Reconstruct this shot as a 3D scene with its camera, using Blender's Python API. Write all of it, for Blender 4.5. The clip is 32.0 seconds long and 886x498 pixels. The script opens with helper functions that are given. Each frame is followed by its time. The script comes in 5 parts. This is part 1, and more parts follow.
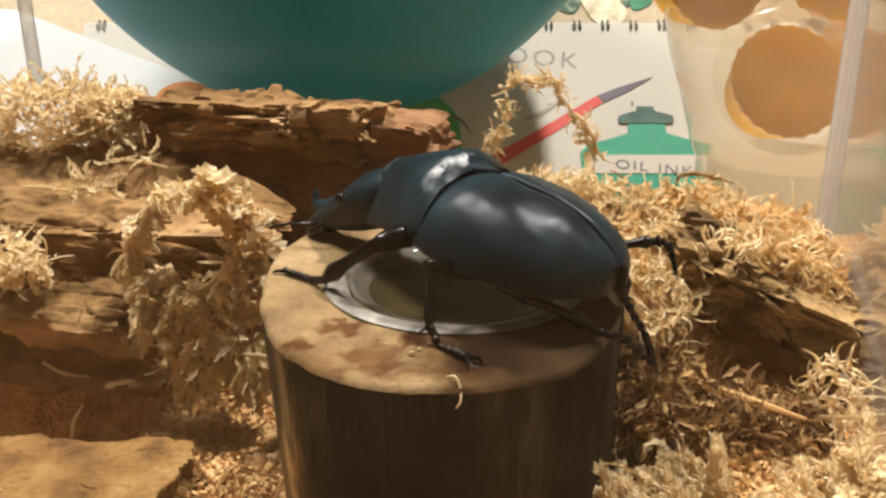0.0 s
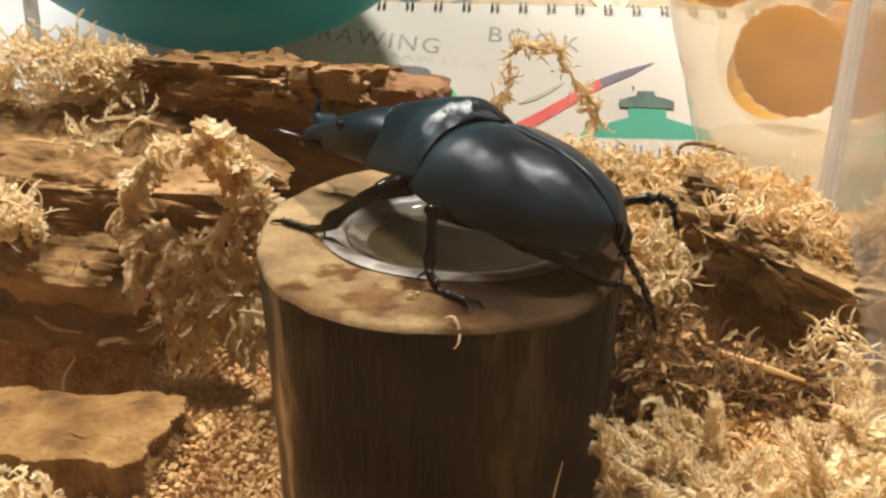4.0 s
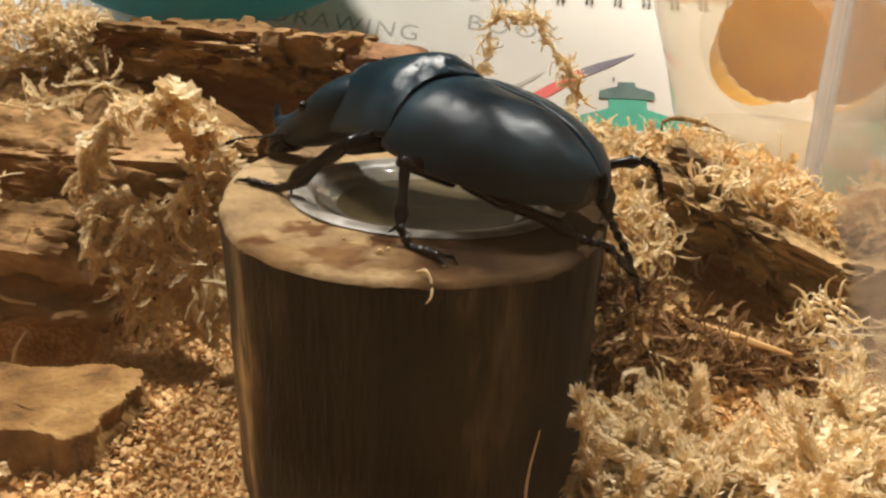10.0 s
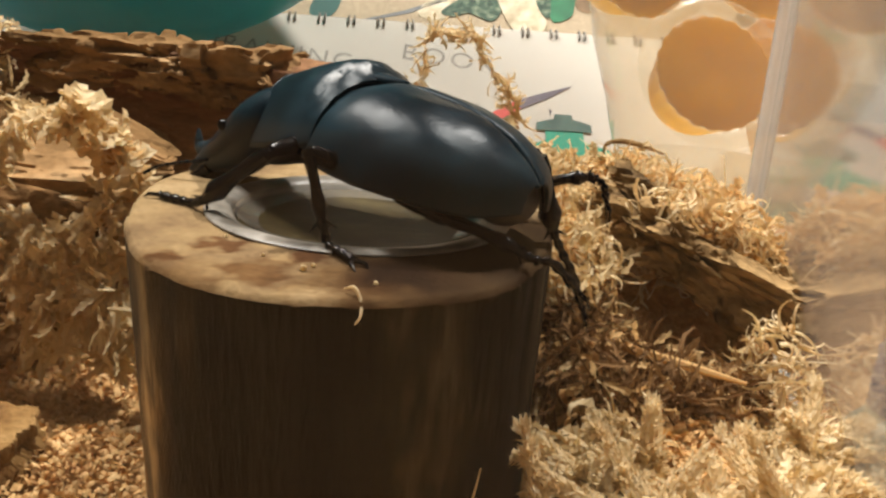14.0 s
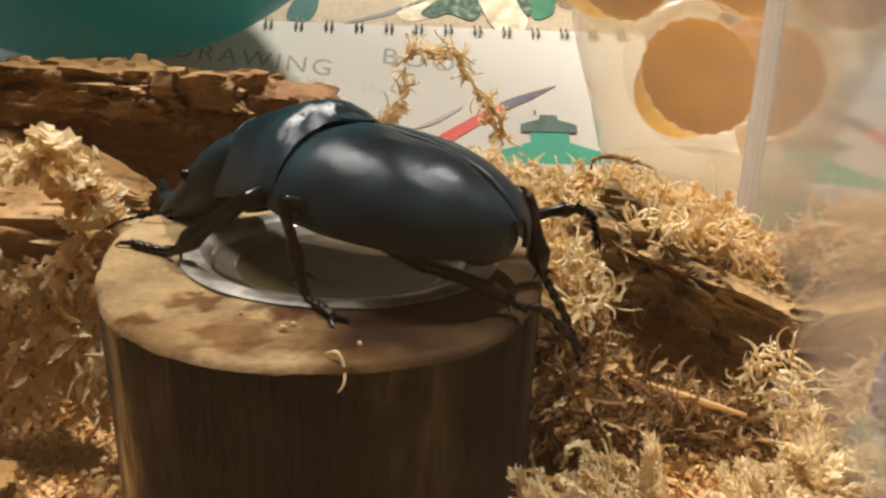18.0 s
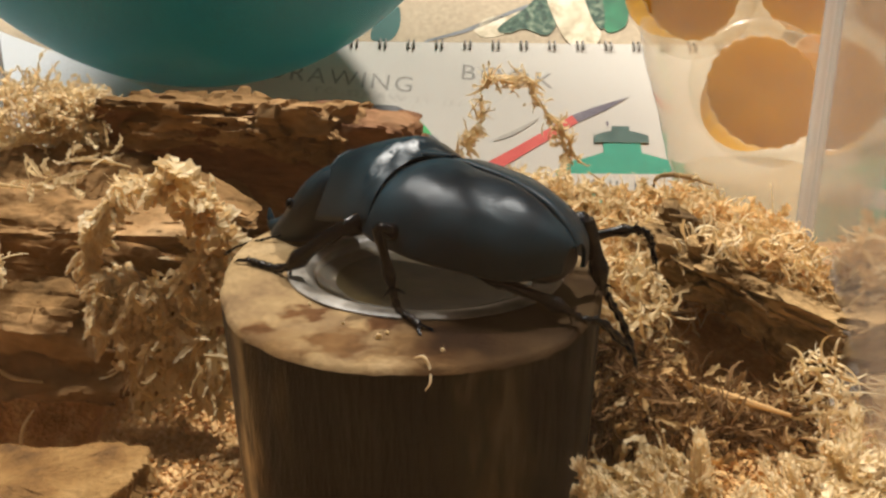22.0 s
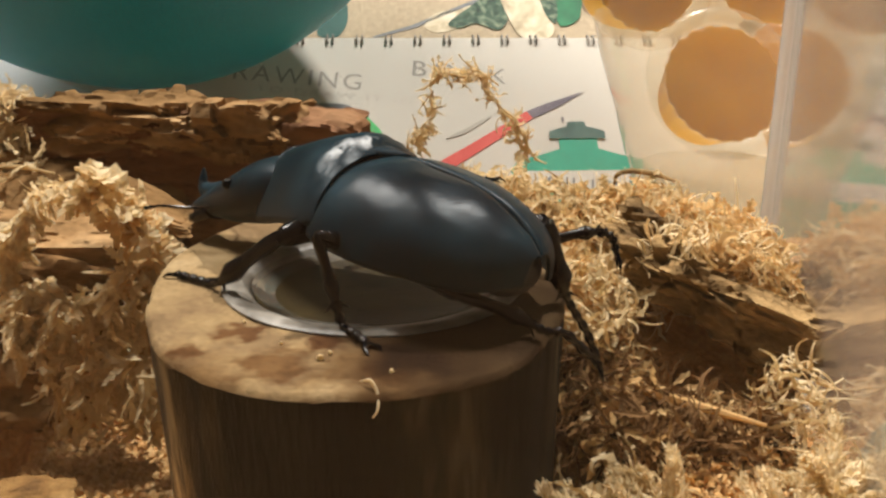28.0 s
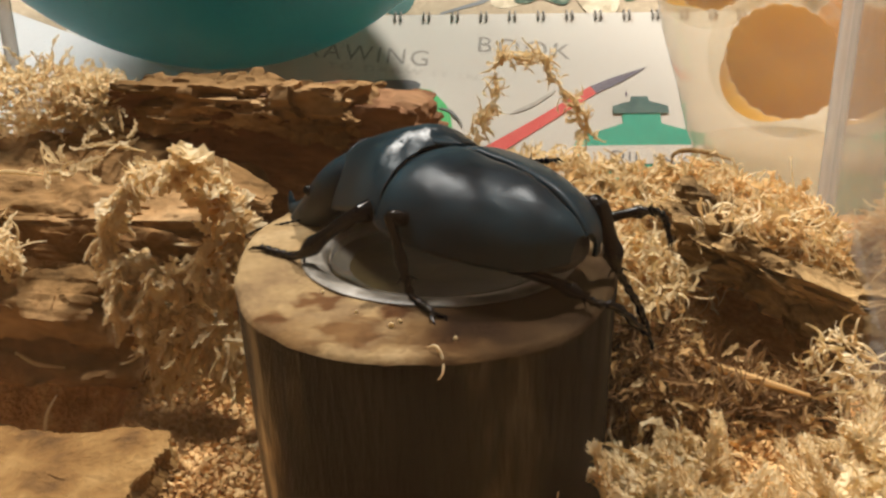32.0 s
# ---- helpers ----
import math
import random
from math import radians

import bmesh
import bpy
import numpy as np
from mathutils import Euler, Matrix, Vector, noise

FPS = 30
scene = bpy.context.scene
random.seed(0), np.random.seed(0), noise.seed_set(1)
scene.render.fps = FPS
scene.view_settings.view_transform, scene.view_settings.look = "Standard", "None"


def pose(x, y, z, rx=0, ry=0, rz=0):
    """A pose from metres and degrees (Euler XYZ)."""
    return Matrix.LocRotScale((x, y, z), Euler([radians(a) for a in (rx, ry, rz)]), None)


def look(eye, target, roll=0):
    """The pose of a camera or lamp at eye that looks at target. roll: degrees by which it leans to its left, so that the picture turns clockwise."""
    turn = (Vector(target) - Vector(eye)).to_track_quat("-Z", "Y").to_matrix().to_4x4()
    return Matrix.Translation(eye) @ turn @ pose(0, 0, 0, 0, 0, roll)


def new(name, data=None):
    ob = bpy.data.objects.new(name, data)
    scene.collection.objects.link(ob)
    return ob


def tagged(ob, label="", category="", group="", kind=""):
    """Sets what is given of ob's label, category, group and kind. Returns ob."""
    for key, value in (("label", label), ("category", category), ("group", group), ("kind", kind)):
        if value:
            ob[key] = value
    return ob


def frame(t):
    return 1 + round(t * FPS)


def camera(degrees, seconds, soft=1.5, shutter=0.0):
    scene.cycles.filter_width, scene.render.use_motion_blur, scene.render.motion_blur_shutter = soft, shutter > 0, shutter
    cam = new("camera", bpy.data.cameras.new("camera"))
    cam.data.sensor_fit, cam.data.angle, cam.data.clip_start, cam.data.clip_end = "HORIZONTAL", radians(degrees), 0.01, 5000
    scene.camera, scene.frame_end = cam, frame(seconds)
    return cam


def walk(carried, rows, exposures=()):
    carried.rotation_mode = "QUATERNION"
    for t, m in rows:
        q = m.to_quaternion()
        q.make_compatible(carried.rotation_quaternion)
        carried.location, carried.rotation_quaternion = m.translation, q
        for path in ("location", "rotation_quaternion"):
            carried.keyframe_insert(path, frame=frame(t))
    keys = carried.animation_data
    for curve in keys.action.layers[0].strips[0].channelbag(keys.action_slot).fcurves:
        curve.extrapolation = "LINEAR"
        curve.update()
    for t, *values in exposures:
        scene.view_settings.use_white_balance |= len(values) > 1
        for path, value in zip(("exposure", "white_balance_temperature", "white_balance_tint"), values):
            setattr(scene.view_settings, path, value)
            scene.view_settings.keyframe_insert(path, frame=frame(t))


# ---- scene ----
cam = camera(52.9, 32.0, soft=2.5)
PATH = [
    (0, (0.002, 0.003, 0.202), (-0.015, 1.877, -0.496), -0.1),
    (0.5, (0.002, 0.003, 0.199), (-0.001, 1.878, -0.496), 0.1),
    (1, (0.002, 0.001, 0.198), (-0.026, 1.876, -0.497), 0.3),
    (1.5, (0.001, -0.002, 0.199), (-0.047, 1.87, -0.502), 0.4),
    (2, (0.001, -0.002, 0.196), (-0.037, 1.87, -0.507), 0.8),
    (2.5, (0.001, -0.004, 0.195), (-0.051, 1.87, -0.504), 0.9),
    (3, (0.001, -0.005, 0.197), (-0.063, 1.871, -0.494), 0.4),
    (3.5, (0.001, -0.004, 0.193), (-0.049, 1.87, -0.502), 1.1),
    (4, (0.001, 0.001, 0.191), (-0.004, 1.876, -0.505), 1.4),
    (4.5, (0.003, 0.016, 0.19), (0.087, 1.895, -0.488), 1.6),
    (6.5, (0.004, 0.021, 0.182), (0.154, 1.904, -0.476), 2.5),
    (7, (0.003, 0.019, 0.178), (0.142, 1.899, -0.491), 2.9),
    (7.5, (0.003, 0.02, 0.18), (0.144, 1.902, -0.483), 2.7),
    (8, (0.003, 0.017, 0.181), (0.125, 1.901, -0.481), 2.5),
    (8.5, (0.003, 0.017, 0.181), (0.111, 1.9, -0.486), 2.5),
    (9, (0.002, 0.013, 0.178), (0.088, 1.896, -0.491), 2.7),
    (9.5, (0.002, 0.013, 0.179), (0.084, 1.895, -0.493), 2.7),
    (10, (0.002, 0.007, 0.178), (0.049, 1.89, -0.496), 2.8),
    (10.5, (0.001, 0.001, 0.177), (0.013, 1.884, -0.497), 3.0),
    (11, (0.002, 0.008, 0.179), (0.056, 1.894, -0.484), 2.7),
    (11.5, (0.003, 0.01, 0.182), (0.064, 1.895, -0.484), 2.2),
    (12, (0.002, 0.009, 0.18), (0.06, 1.893, -0.49), 2.3),
    (12.5, (0.003, 0.008, 0.182), (0.041, 1.892, -0.49), 2.0),
    (13, (0.003, 0.015, 0.182), (0.097, 1.906, -0.464), 2.2),
    (13.5, (0.003, 0.02, 0.174), (0.169, 1.918, -0.434), 3.7),
    (14, (0.003, 0.02, 0.169), (0.193, 1.926, -0.406), 4.3),
    (16.5, (0.004, 0.028, 0.172), (0.233, 1.925, -0.418), 3.4),
    (17, (0.003, 0.027, 0.173), (0.216, 1.923, -0.426), 3.2),
    (17.5, (0.005, 0.033, 0.174), (0.249, 1.924, -0.429), 3.1),
    (18, (0.004, 0.029, 0.177), (0.219, 1.924, -0.426), 2.5),
    (18.5, (0.004, 0.023, 0.179), (0.17, 1.918, -0.438), 2.0),
    (19, (0.003, 0.022, 0.18), (0.152, 1.917, -0.443), 1.9),
    (19.5, (0.002, 0.013, 0.18), (0.089, 1.907, -0.456), 2.0),
    (20, (0.001, 0.002, 0.179), (0.021, 1.902, -0.445), 2.1),
    (20.5, (0.001, 0.005, 0.18), (0.038, 1.908, -0.434), 1.9),
    (21, (0.001, 0.004, 0.182), (0.025, 1.906, -0.435), 1.4),
    (21.5, (0.001, 0.0, 0.183), (0.012, 1.902, -0.435), 1.3),
    (22, (0.003, 0.007, 0.188), (0.041, 1.912, -0.421), 0.7),
    (22.5, (0.002, 0.007, 0.183), (0.042, 1.906, -0.442), 1.0),
    (23, (0.002, 0.007, 0.184), (0.036, 1.905, -0.445), 0.9),
    (23.5, (0.002, 0.007, 0.183), (0.039, 1.904, -0.45), 1.2),
    (24, (0.002, 0.009, 0.182), (0.051, 1.905, -0.451), 1.3),
    (24.5, (0.002, 0.012, 0.182), (0.083, 1.909, -0.447), 1.4),
    (25, (0.004, 0.024, 0.181), (0.159, 1.918, -0.442), 1.4),
    (25.5, (0.004, 0.024, 0.182), (0.163, 1.917, -0.441), 1.2),
    (27.5, (0.005, 0.025, 0.186), (0.15, 1.925, -0.421), 0.3),
    (28, (0.005, 0.022, 0.185), (0.139, 1.922, -0.426), 0.3),
    (28.5, (0.006, 0.027, 0.187), (0.169, 1.926, -0.42), 0.2),
    (29, (0.006, 0.026, 0.186), (0.162, 1.925, -0.423), 0.3),
    (29.5, (0.005, 0.021, 0.185), (0.132, 1.923, -0.423), 0.4),
    (30, (0.004, 0.016, 0.186), (0.083, 1.918, -0.428), 0.2),
    (30.5, (0.003, 0.006, 0.185), (0.02, 1.908, -0.435), 0.2),
    (31, (0.004, 0.005, 0.188), (-0.003, 1.905, -0.437), -0.3),
    (31.5, (0.003, 0.001, 0.188), (-0.027, 1.891, -0.465), -0.6),
    (32, (0.005, 0.009, 0.191), (-0.008, 1.891, -0.485), -0.7),
]
walk(cam, [(t, look(eye, target, roll)) for t, eye, target, roll in PATH],
     [(0.0, 0.02), (4.5, 0.04), (7.0, -0.02), (12.0, -0.10), (17.0, -0.18), (32.0, -0.22)])

# ---- light ----
world = bpy.data.worlds.new("room_light")
scene.world = world
world.use_nodes = True
world.node_tree.nodes["Background"].inputs[0].default_value = (1.0, 0.88, 0.74, 1)
world.node_tree.nodes["Background"].inputs[1].default_value = 0.35


def area_lamp(name, eye, target, size, watts, colour):
    data = bpy.data.lights.new(name, "AREA")
    data.shape, data.size, data.energy, data.color = "DISK", size, watts, colour
    ob = new(name, data)
    ob.matrix_world = look(eye, target)
    return ob


WARM = (1.0, 0.925, 0.845)
area_lamp("ceiling_lamp", (0.40, 0.62, 1.50), (0.0, 0.30, 0.1), 0.08, 34, WARM)
area_lamp("wall_lamp", (-0.56, 0.62, 1.36), (0.0, 0.30, 0.1), 0.42, 35, WARM)


# ---- materials ----
def lin(h):
    v = [int(h[i:i + 2], 16) / 255 for i in (0, 2, 4)]
    return tuple((c / 12.92 if c <= 0.04045 else ((c + 0.055) / 1.055) ** 2.4) for c in v) + (1,)


def surface(name, colours, scale=60, rough=0.7, bump=0.3, fine=400, stretch=(1, 1, 1), metal=0.0, vary=0.0,
            sheen=0.0, coat=0.0, detail=6, spec=0.5, through_light=0.0, rough2=None, dist=0.002):
    """A worn surface: colours blended by coarse noise, darkened and lifted by fine grain, with bump."""
    m = bpy.data.materials.new(name)
    m.use_nodes = True
    nt = m.node_tree
    b = nt.nodes["Principled BSDF"]
    tc = nt.nodes.new("ShaderNodeTexCoord")
    mp = nt.nodes.new("ShaderNodeMapping")
    mp.inputs["Scale"].default_value = stretch
    nt.links.new(tc.outputs["Object"], mp.inputs[0])
    n1 = nt.nodes.new("ShaderNodeTexNoise")
    n1.inputs["Scale"].default_value, n1.inputs["Detail"].default_value = scale, detail
    n2 = nt.nodes.new("ShaderNodeTexNoise")
    n2.inputs["Scale"].default_value, n2.inputs["Detail"].default_value = fine, 4
    for n in (n1, n2):
        nt.links.new(mp.outputs[0], n.inputs["Vector"])
    ramp = nt.nodes.new("ShaderNodeValToRGB")
    k = len(colours)
    while len(ramp.color_ramp.elements) < k:
        ramp.color_ramp.elements.new(0.5)
    for i, c in enumerate(colours):
        e = ramp.color_ramp.elements[i]
        e.position = 0.3 + 0.4 * i / max(1, k - 1)
        e.color = c
    nt.links.new(n1.outputs[0], ramp.inputs[0])
    mix = nt.nodes.new("ShaderNodeMix")
    mix.data_type, mix.blend_type = "RGBA", "OVERLAY"
    mix.inputs[0].default_value = 0.45
    nt.links.new(ramp.outputs[0], mix.inputs[6])
    nt.links.new(n2.outputs[0], mix.inputs[7])
    last = mix.outputs[2]
    if vary:
        info = nt.nodes.new("ShaderNodeNewGeometry")
        hsv = nt.nodes.new("ShaderNodeHueSaturation")
        mr = nt.nodes.new("ShaderNodeMapRange")
        mr.inputs[3].default_value, mr.inputs[4].default_value = 1 - vary, 1 + vary
        nt.links.new(info.outputs["Random Per Island"], mr.inputs[0])
        nt.links.new(mr.outputs[0], hsv.inputs["Value"])
        nt.links.new(last, hsv.inputs["Color"])
        last = hsv.outputs[0]
    nt.links.new(last, b.inputs["Base Color"])
    b.inputs["Roughness"].default_value = rough
    if rough2 is not None:
        rr = nt.nodes.new("ShaderNodeMapRange")
        rr.inputs[3].default_value, rr.inputs[4].default_value = rough, rough2
        nt.links.new(n1.outputs[0], rr.inputs[0])
        nt.links.new(rr.outputs[0], b.inputs["Roughness"])
    b.inputs["Metallic"].default_value = metal
    b.inputs["Specular IOR Level"].default_value = spec
    b.inputs["Coat Weight"].default_value = coat
    b.inputs["Coat Roughness"].default_value = 0.15
    if through_light:
        b.inputs["Subsurface Weight"].default_value = through_light
        b.inputs["Subsurface Radius"].default_value = (0.010, 0.006, 0.003)
        b.inputs["Subsurface Scale"].default_value = 1.0
    add = nt.nodes.new("ShaderNodeMath")
    add.operation = "ADD"
    nt.links.new(n1.outputs[0], add.inputs[0])
    nt.links.new(n2.outputs[0], add.inputs[1])
    bp = nt.nodes.new("ShaderNodeBump")
    bp.inputs["Strength"].default_value = bump
    bp.inputs["Distance"].default_value = dist
    nt.links.new(add.outputs[0], bp.inputs["Height"])
    nt.links.new(bp.outputs[0], b.inputs["Normal"])
    return m


def leafy(name, colours, glow=0.35, rough=0.8, grain=500, spread=0.25):
    """Thin dry plant stuff: each strand has its own tone, and light comes through it."""
    m = bpy.data.materials.new(name)
    m.use_nodes = True
    nt = m.node_tree
    b = nt.nodes["Principled BSDF"]
    geo = nt.nodes.new("ShaderNodeNewGeometry")
    ramp = nt.nodes.new("ShaderNodeValToRGB")
    while len(ramp.color_ramp.elements) < len(colours):
        ramp.color_ramp.elements.new(0.5)
    for i, c in enumerate(colours):
        e = ramp.color_ramp.elements[i]
        e.position, e.color = i / max(1, len(colours) - 1), c
    tc = nt.nodes.new("ShaderNodeTexCoord")
    nz = nt.nodes.new("ShaderNodeTexNoise")
    nz.inputs["Scale"].default_value, nz.inputs["Detail"].default_value = 60, 5
    n2 = nt.nodes.new("ShaderNodeTexNoise")
    n2.inputs["Scale"].default_value, n2.inputs["Detail"].default_value = grain, 4
    for n in (nz, n2):
        nt.links.new(tc.outputs["Object"], n.inputs["Vector"])
    add = nt.nodes.new("ShaderNodeMix")
    add.inputs[0].default_value = 0.5
    nt.links.new(geo.outputs["Random Per Island"], add.inputs[2])
    nt.links.new(nz.outputs[0], add.inputs[3])
    nt.links.new(add.outputs[0], ramp.inputs[0])
    ov = nt.nodes.new("ShaderNodeMix")
    ov.data_type, ov.blend_type = "RGBA", "OVERLAY"
    ov.inputs[0].default_value = spread
    nt.links.new(ramp.outputs[0], ov.inputs[6])
    nt.links.new(n2.outputs[0], ov.inputs[7])
    nt.links.new(ov.outputs[2], b.inputs["Base Color"])
    b.inputs["Roughness"].default_value = rough
    b.inputs["Specular IOR Level"].default_value = 0.25
    tl = nt.nodes.new("ShaderNodeBsdfTranslucent")
    nt.links.new(ov.outputs[2], tl.inputs[0])
    mx = nt.nodes.new("ShaderNodeMixShader")
    mx.inputs[0].default_value = glow
    nt.links.new(b.outputs[0], mx.inputs[1])
    nt.links.new(tl.outputs[0], mx.inputs[2])
    nt.links.new(mx.outputs[0], nt.nodes["Material Output"].inputs[0])
    return m


def clear_pane(name, tint=(1, 1, 1, 1), haze=0.0, rough=0.0, milk=(0.75, 0.72, 0.66, 1), rise=4.0):
    """Thin clear plastic or glass: light goes straight through, gloss rises at a glancing angle, a little milky haze."""
    m = bpy.data.materials.new(name)
    m.use_nodes = True
    nt = m.node_tree
    out = nt.nodes["Material Output"]
    nt.nodes.remove(nt.nodes["Principled BSDF"])
    tr = nt.nodes.new("ShaderNodeBsdfTransparent")
    tr.inputs[0].default_value = tint
    di = nt.nodes.new("ShaderNodeBsdfDiffuse")
    di.inputs[0].default_value = milk
    mx = nt.nodes.new("ShaderNodeMixShader")
    mx.inputs[0].default_value = haze
    if haze:
        tc = nt.nodes.new("ShaderNodeTexCoord")
        nz = nt.nodes.new("ShaderNodeTexNoise")
        nz.inputs["Scale"].default_value, nz.inputs["Detail"].default_value = 25, 5
        mr = nt.nodes.new("ShaderNodeMapRange")
        mr.inputs[3].default_value, mr.inputs[4].default_value = haze * 0.5, haze * 1.5
        nt.links.new(tc.outputs["Object"], nz.inputs["Vector"])
        nt.links.new(nz.outputs[0], mr.inputs[0])
        nt.links.new(mr.outputs[0], mx.inputs[0])
    nt.links.new(tr.outputs[0], mx.inputs[1])
    tl = nt.nodes.new("ShaderNodeBsdfTranslucent")
    tl.inputs[0].default_value = milk
    both = nt.nodes.new("ShaderNodeMixShader")
    nt.links.new(di.outputs[0], both.inputs[1])
    nt.links.new(tl.outputs[0], both.inputs[2])
    nt.links.new(both.outputs[0], mx.inputs[2])
    gl = nt.nodes.new("ShaderNodeBsdfGlossy")
    gl.inputs["Roughness"].default_value = rough
    lw = nt.nodes.new("ShaderNodeLayerWeight")
    lw.inputs[0].default_value = 0.5
    pw = nt.nodes.new("ShaderNodeMath")
    pw.operation = "POWER"
    pw.inputs[1].default_value = rise
    nt.links.new(lw.outputs["Facing"], pw.inputs[0])
    fr = nt.nodes.new("ShaderNodeMapRange")
    fr.inputs[3].default_value, fr.inputs[4].default_value = 0.012, 0.95
    nt.links.new(pw.outputs[0], fr.inputs[0])
    m2 = nt.nodes.new("ShaderNodeMixShader")
    nt.links.new(fr.outputs[0], m2.inputs[0])
    nt.links.new(mx.outputs[0], m2.inputs[1])
    nt.links.new(gl.outputs[0], m2.inputs[2])
    nt.links.new(m2.outputs[0], out.inputs[0])
    return m


CHITIN = surface("black_chitin", [lin("081015"), lin("0e1a21"), lin("14252c"), lin("1d3039")], 55, 0.17, 0.6, 1500, rough2=0.56, spec=0.10, dist=0.00008)
CHITIN.node_tree.nodes["Principled BSDF"].inputs["Specular Tint"].default_value = (0.86, 0.94, 1.0, 1)
LEG = surface("leg_chitin", [lin("050506"), lin("0b0b0d")], 200, 0.20, 0.3, 2500, spec=0.16, dist=0.00003)
HAIR = surface("dark_underside", [lin("0c0a0a"), lin("161110")], 300, 0.6, 0.3, 2500)
CUT = surface("sawn_wood", [lin("5a4832"), lin("745f44"), lin("86704f"), lin("95805f")], 70, 0.85, 0.35, 900, dist=0.0008, spec=0.06)


def tone_patch(m, centre, r0, r1, dark, blend="MULTIPLY", grain=120, ragged=0.016):
    """A ragged-rimmed blotch that multiplies or blends into a material's colour."""
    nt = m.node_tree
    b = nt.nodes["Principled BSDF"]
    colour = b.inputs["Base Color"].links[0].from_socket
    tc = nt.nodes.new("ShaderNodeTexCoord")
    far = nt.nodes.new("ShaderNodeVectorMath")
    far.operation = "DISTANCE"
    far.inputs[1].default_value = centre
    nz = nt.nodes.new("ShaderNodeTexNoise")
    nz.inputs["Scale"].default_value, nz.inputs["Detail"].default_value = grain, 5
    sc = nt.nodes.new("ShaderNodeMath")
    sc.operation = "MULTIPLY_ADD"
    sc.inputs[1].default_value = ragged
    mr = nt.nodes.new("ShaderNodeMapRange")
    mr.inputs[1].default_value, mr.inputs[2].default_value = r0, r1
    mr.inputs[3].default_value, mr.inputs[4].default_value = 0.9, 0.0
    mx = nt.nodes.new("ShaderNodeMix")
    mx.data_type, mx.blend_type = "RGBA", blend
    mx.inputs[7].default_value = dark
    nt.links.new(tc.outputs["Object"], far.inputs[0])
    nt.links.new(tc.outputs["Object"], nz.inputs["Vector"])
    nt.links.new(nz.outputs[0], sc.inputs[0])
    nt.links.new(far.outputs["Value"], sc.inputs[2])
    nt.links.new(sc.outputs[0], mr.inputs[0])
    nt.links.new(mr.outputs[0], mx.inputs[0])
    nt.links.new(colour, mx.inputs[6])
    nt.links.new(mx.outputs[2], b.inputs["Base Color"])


def white_streak(m, x_at, x_wide, y0, y1, colour, grain=260):
    """White streaks along a crosswise crease, broken by noise."""
    nt = m.node_tree
    b = nt.nodes["Principled BSDF"]
    old = b.inputs["Base Color"].links[0].from_socket
    tc = nt.nodes.new("ShaderNodeTexCoord")
    sep = nt.nodes.new("ShaderNodeSeparateXYZ")
    nt.links.new(tc.outputs["Object"], sep.inputs[0])
    nz = nt.nodes.new("ShaderNodeTexNoise")
    nz.inputs["Scale"].default_value, nz.inputs["Detail"].default_value = grain, 5
    nt.links.new(tc.outputs["Object"], nz.inputs["Vector"])

    def math_node(op, a, b2, c=None):
        k = nt.nodes.new("ShaderNodeMath")
        k.operation = op
        for i, v in enumerate((a, b2, c)):
            if v is None:
                continue
            if isinstance(v, (int, float)):
                k.inputs[i].default_value = v
            else:
                nt.links.new(v, k.inputs[i])
        return k.outputs[0]

    def band(v, lo, hi, soft):
        a = nt.nodes.new("ShaderNodeMapRange")
        a.inputs[1].default_value, a.inputs[2].default_value = lo - soft, lo + soft
        c = nt.nodes.new("ShaderNodeMapRange")
        c.inputs[1].default_value, c.inputs[2].default_value = hi - soft, hi + soft
        c.inputs[3].default_value, c.inputs[4].default_value = 1.0, 0.0
        for n in (a, c):
            nt.links.new(v, n.inputs[0])
        return math_node("MULTIPLY", a.outputs[0], c.outputs[0])

    wob = math_node("MULTIPLY_ADD", nz.outputs[0], 0.006, -0.003)
    across = band(math_node("ADD", sep.outputs[0], wob), x_at - x_wide, x_at + x_wide, 0.0007)
    along = band(math_node("ADD", sep.outputs[1], wob), y0, y1, 0.0012)
    holes = nt.nodes.new("ShaderNodeMapRange")
    holes.inputs[1].default_value, holes.inputs[2].default_value = 0.42, 0.52
    nt.links.new(nz.outputs[0], holes.inputs[0])
    f = math_node("MULTIPLY", math_node("MULTIPLY", across, along), holes.outputs[0])
    mx = nt.nodes.new("ShaderNodeMix")
    mx.data_type = "RGBA"
    mx.inputs[7].default_value = colour
    nt.links.new(f, mx.inputs[0])
    nt.links.new(old, mx.inputs[6])
    nt.links.new(mx.outputs[2], b.inputs["Base Color"])


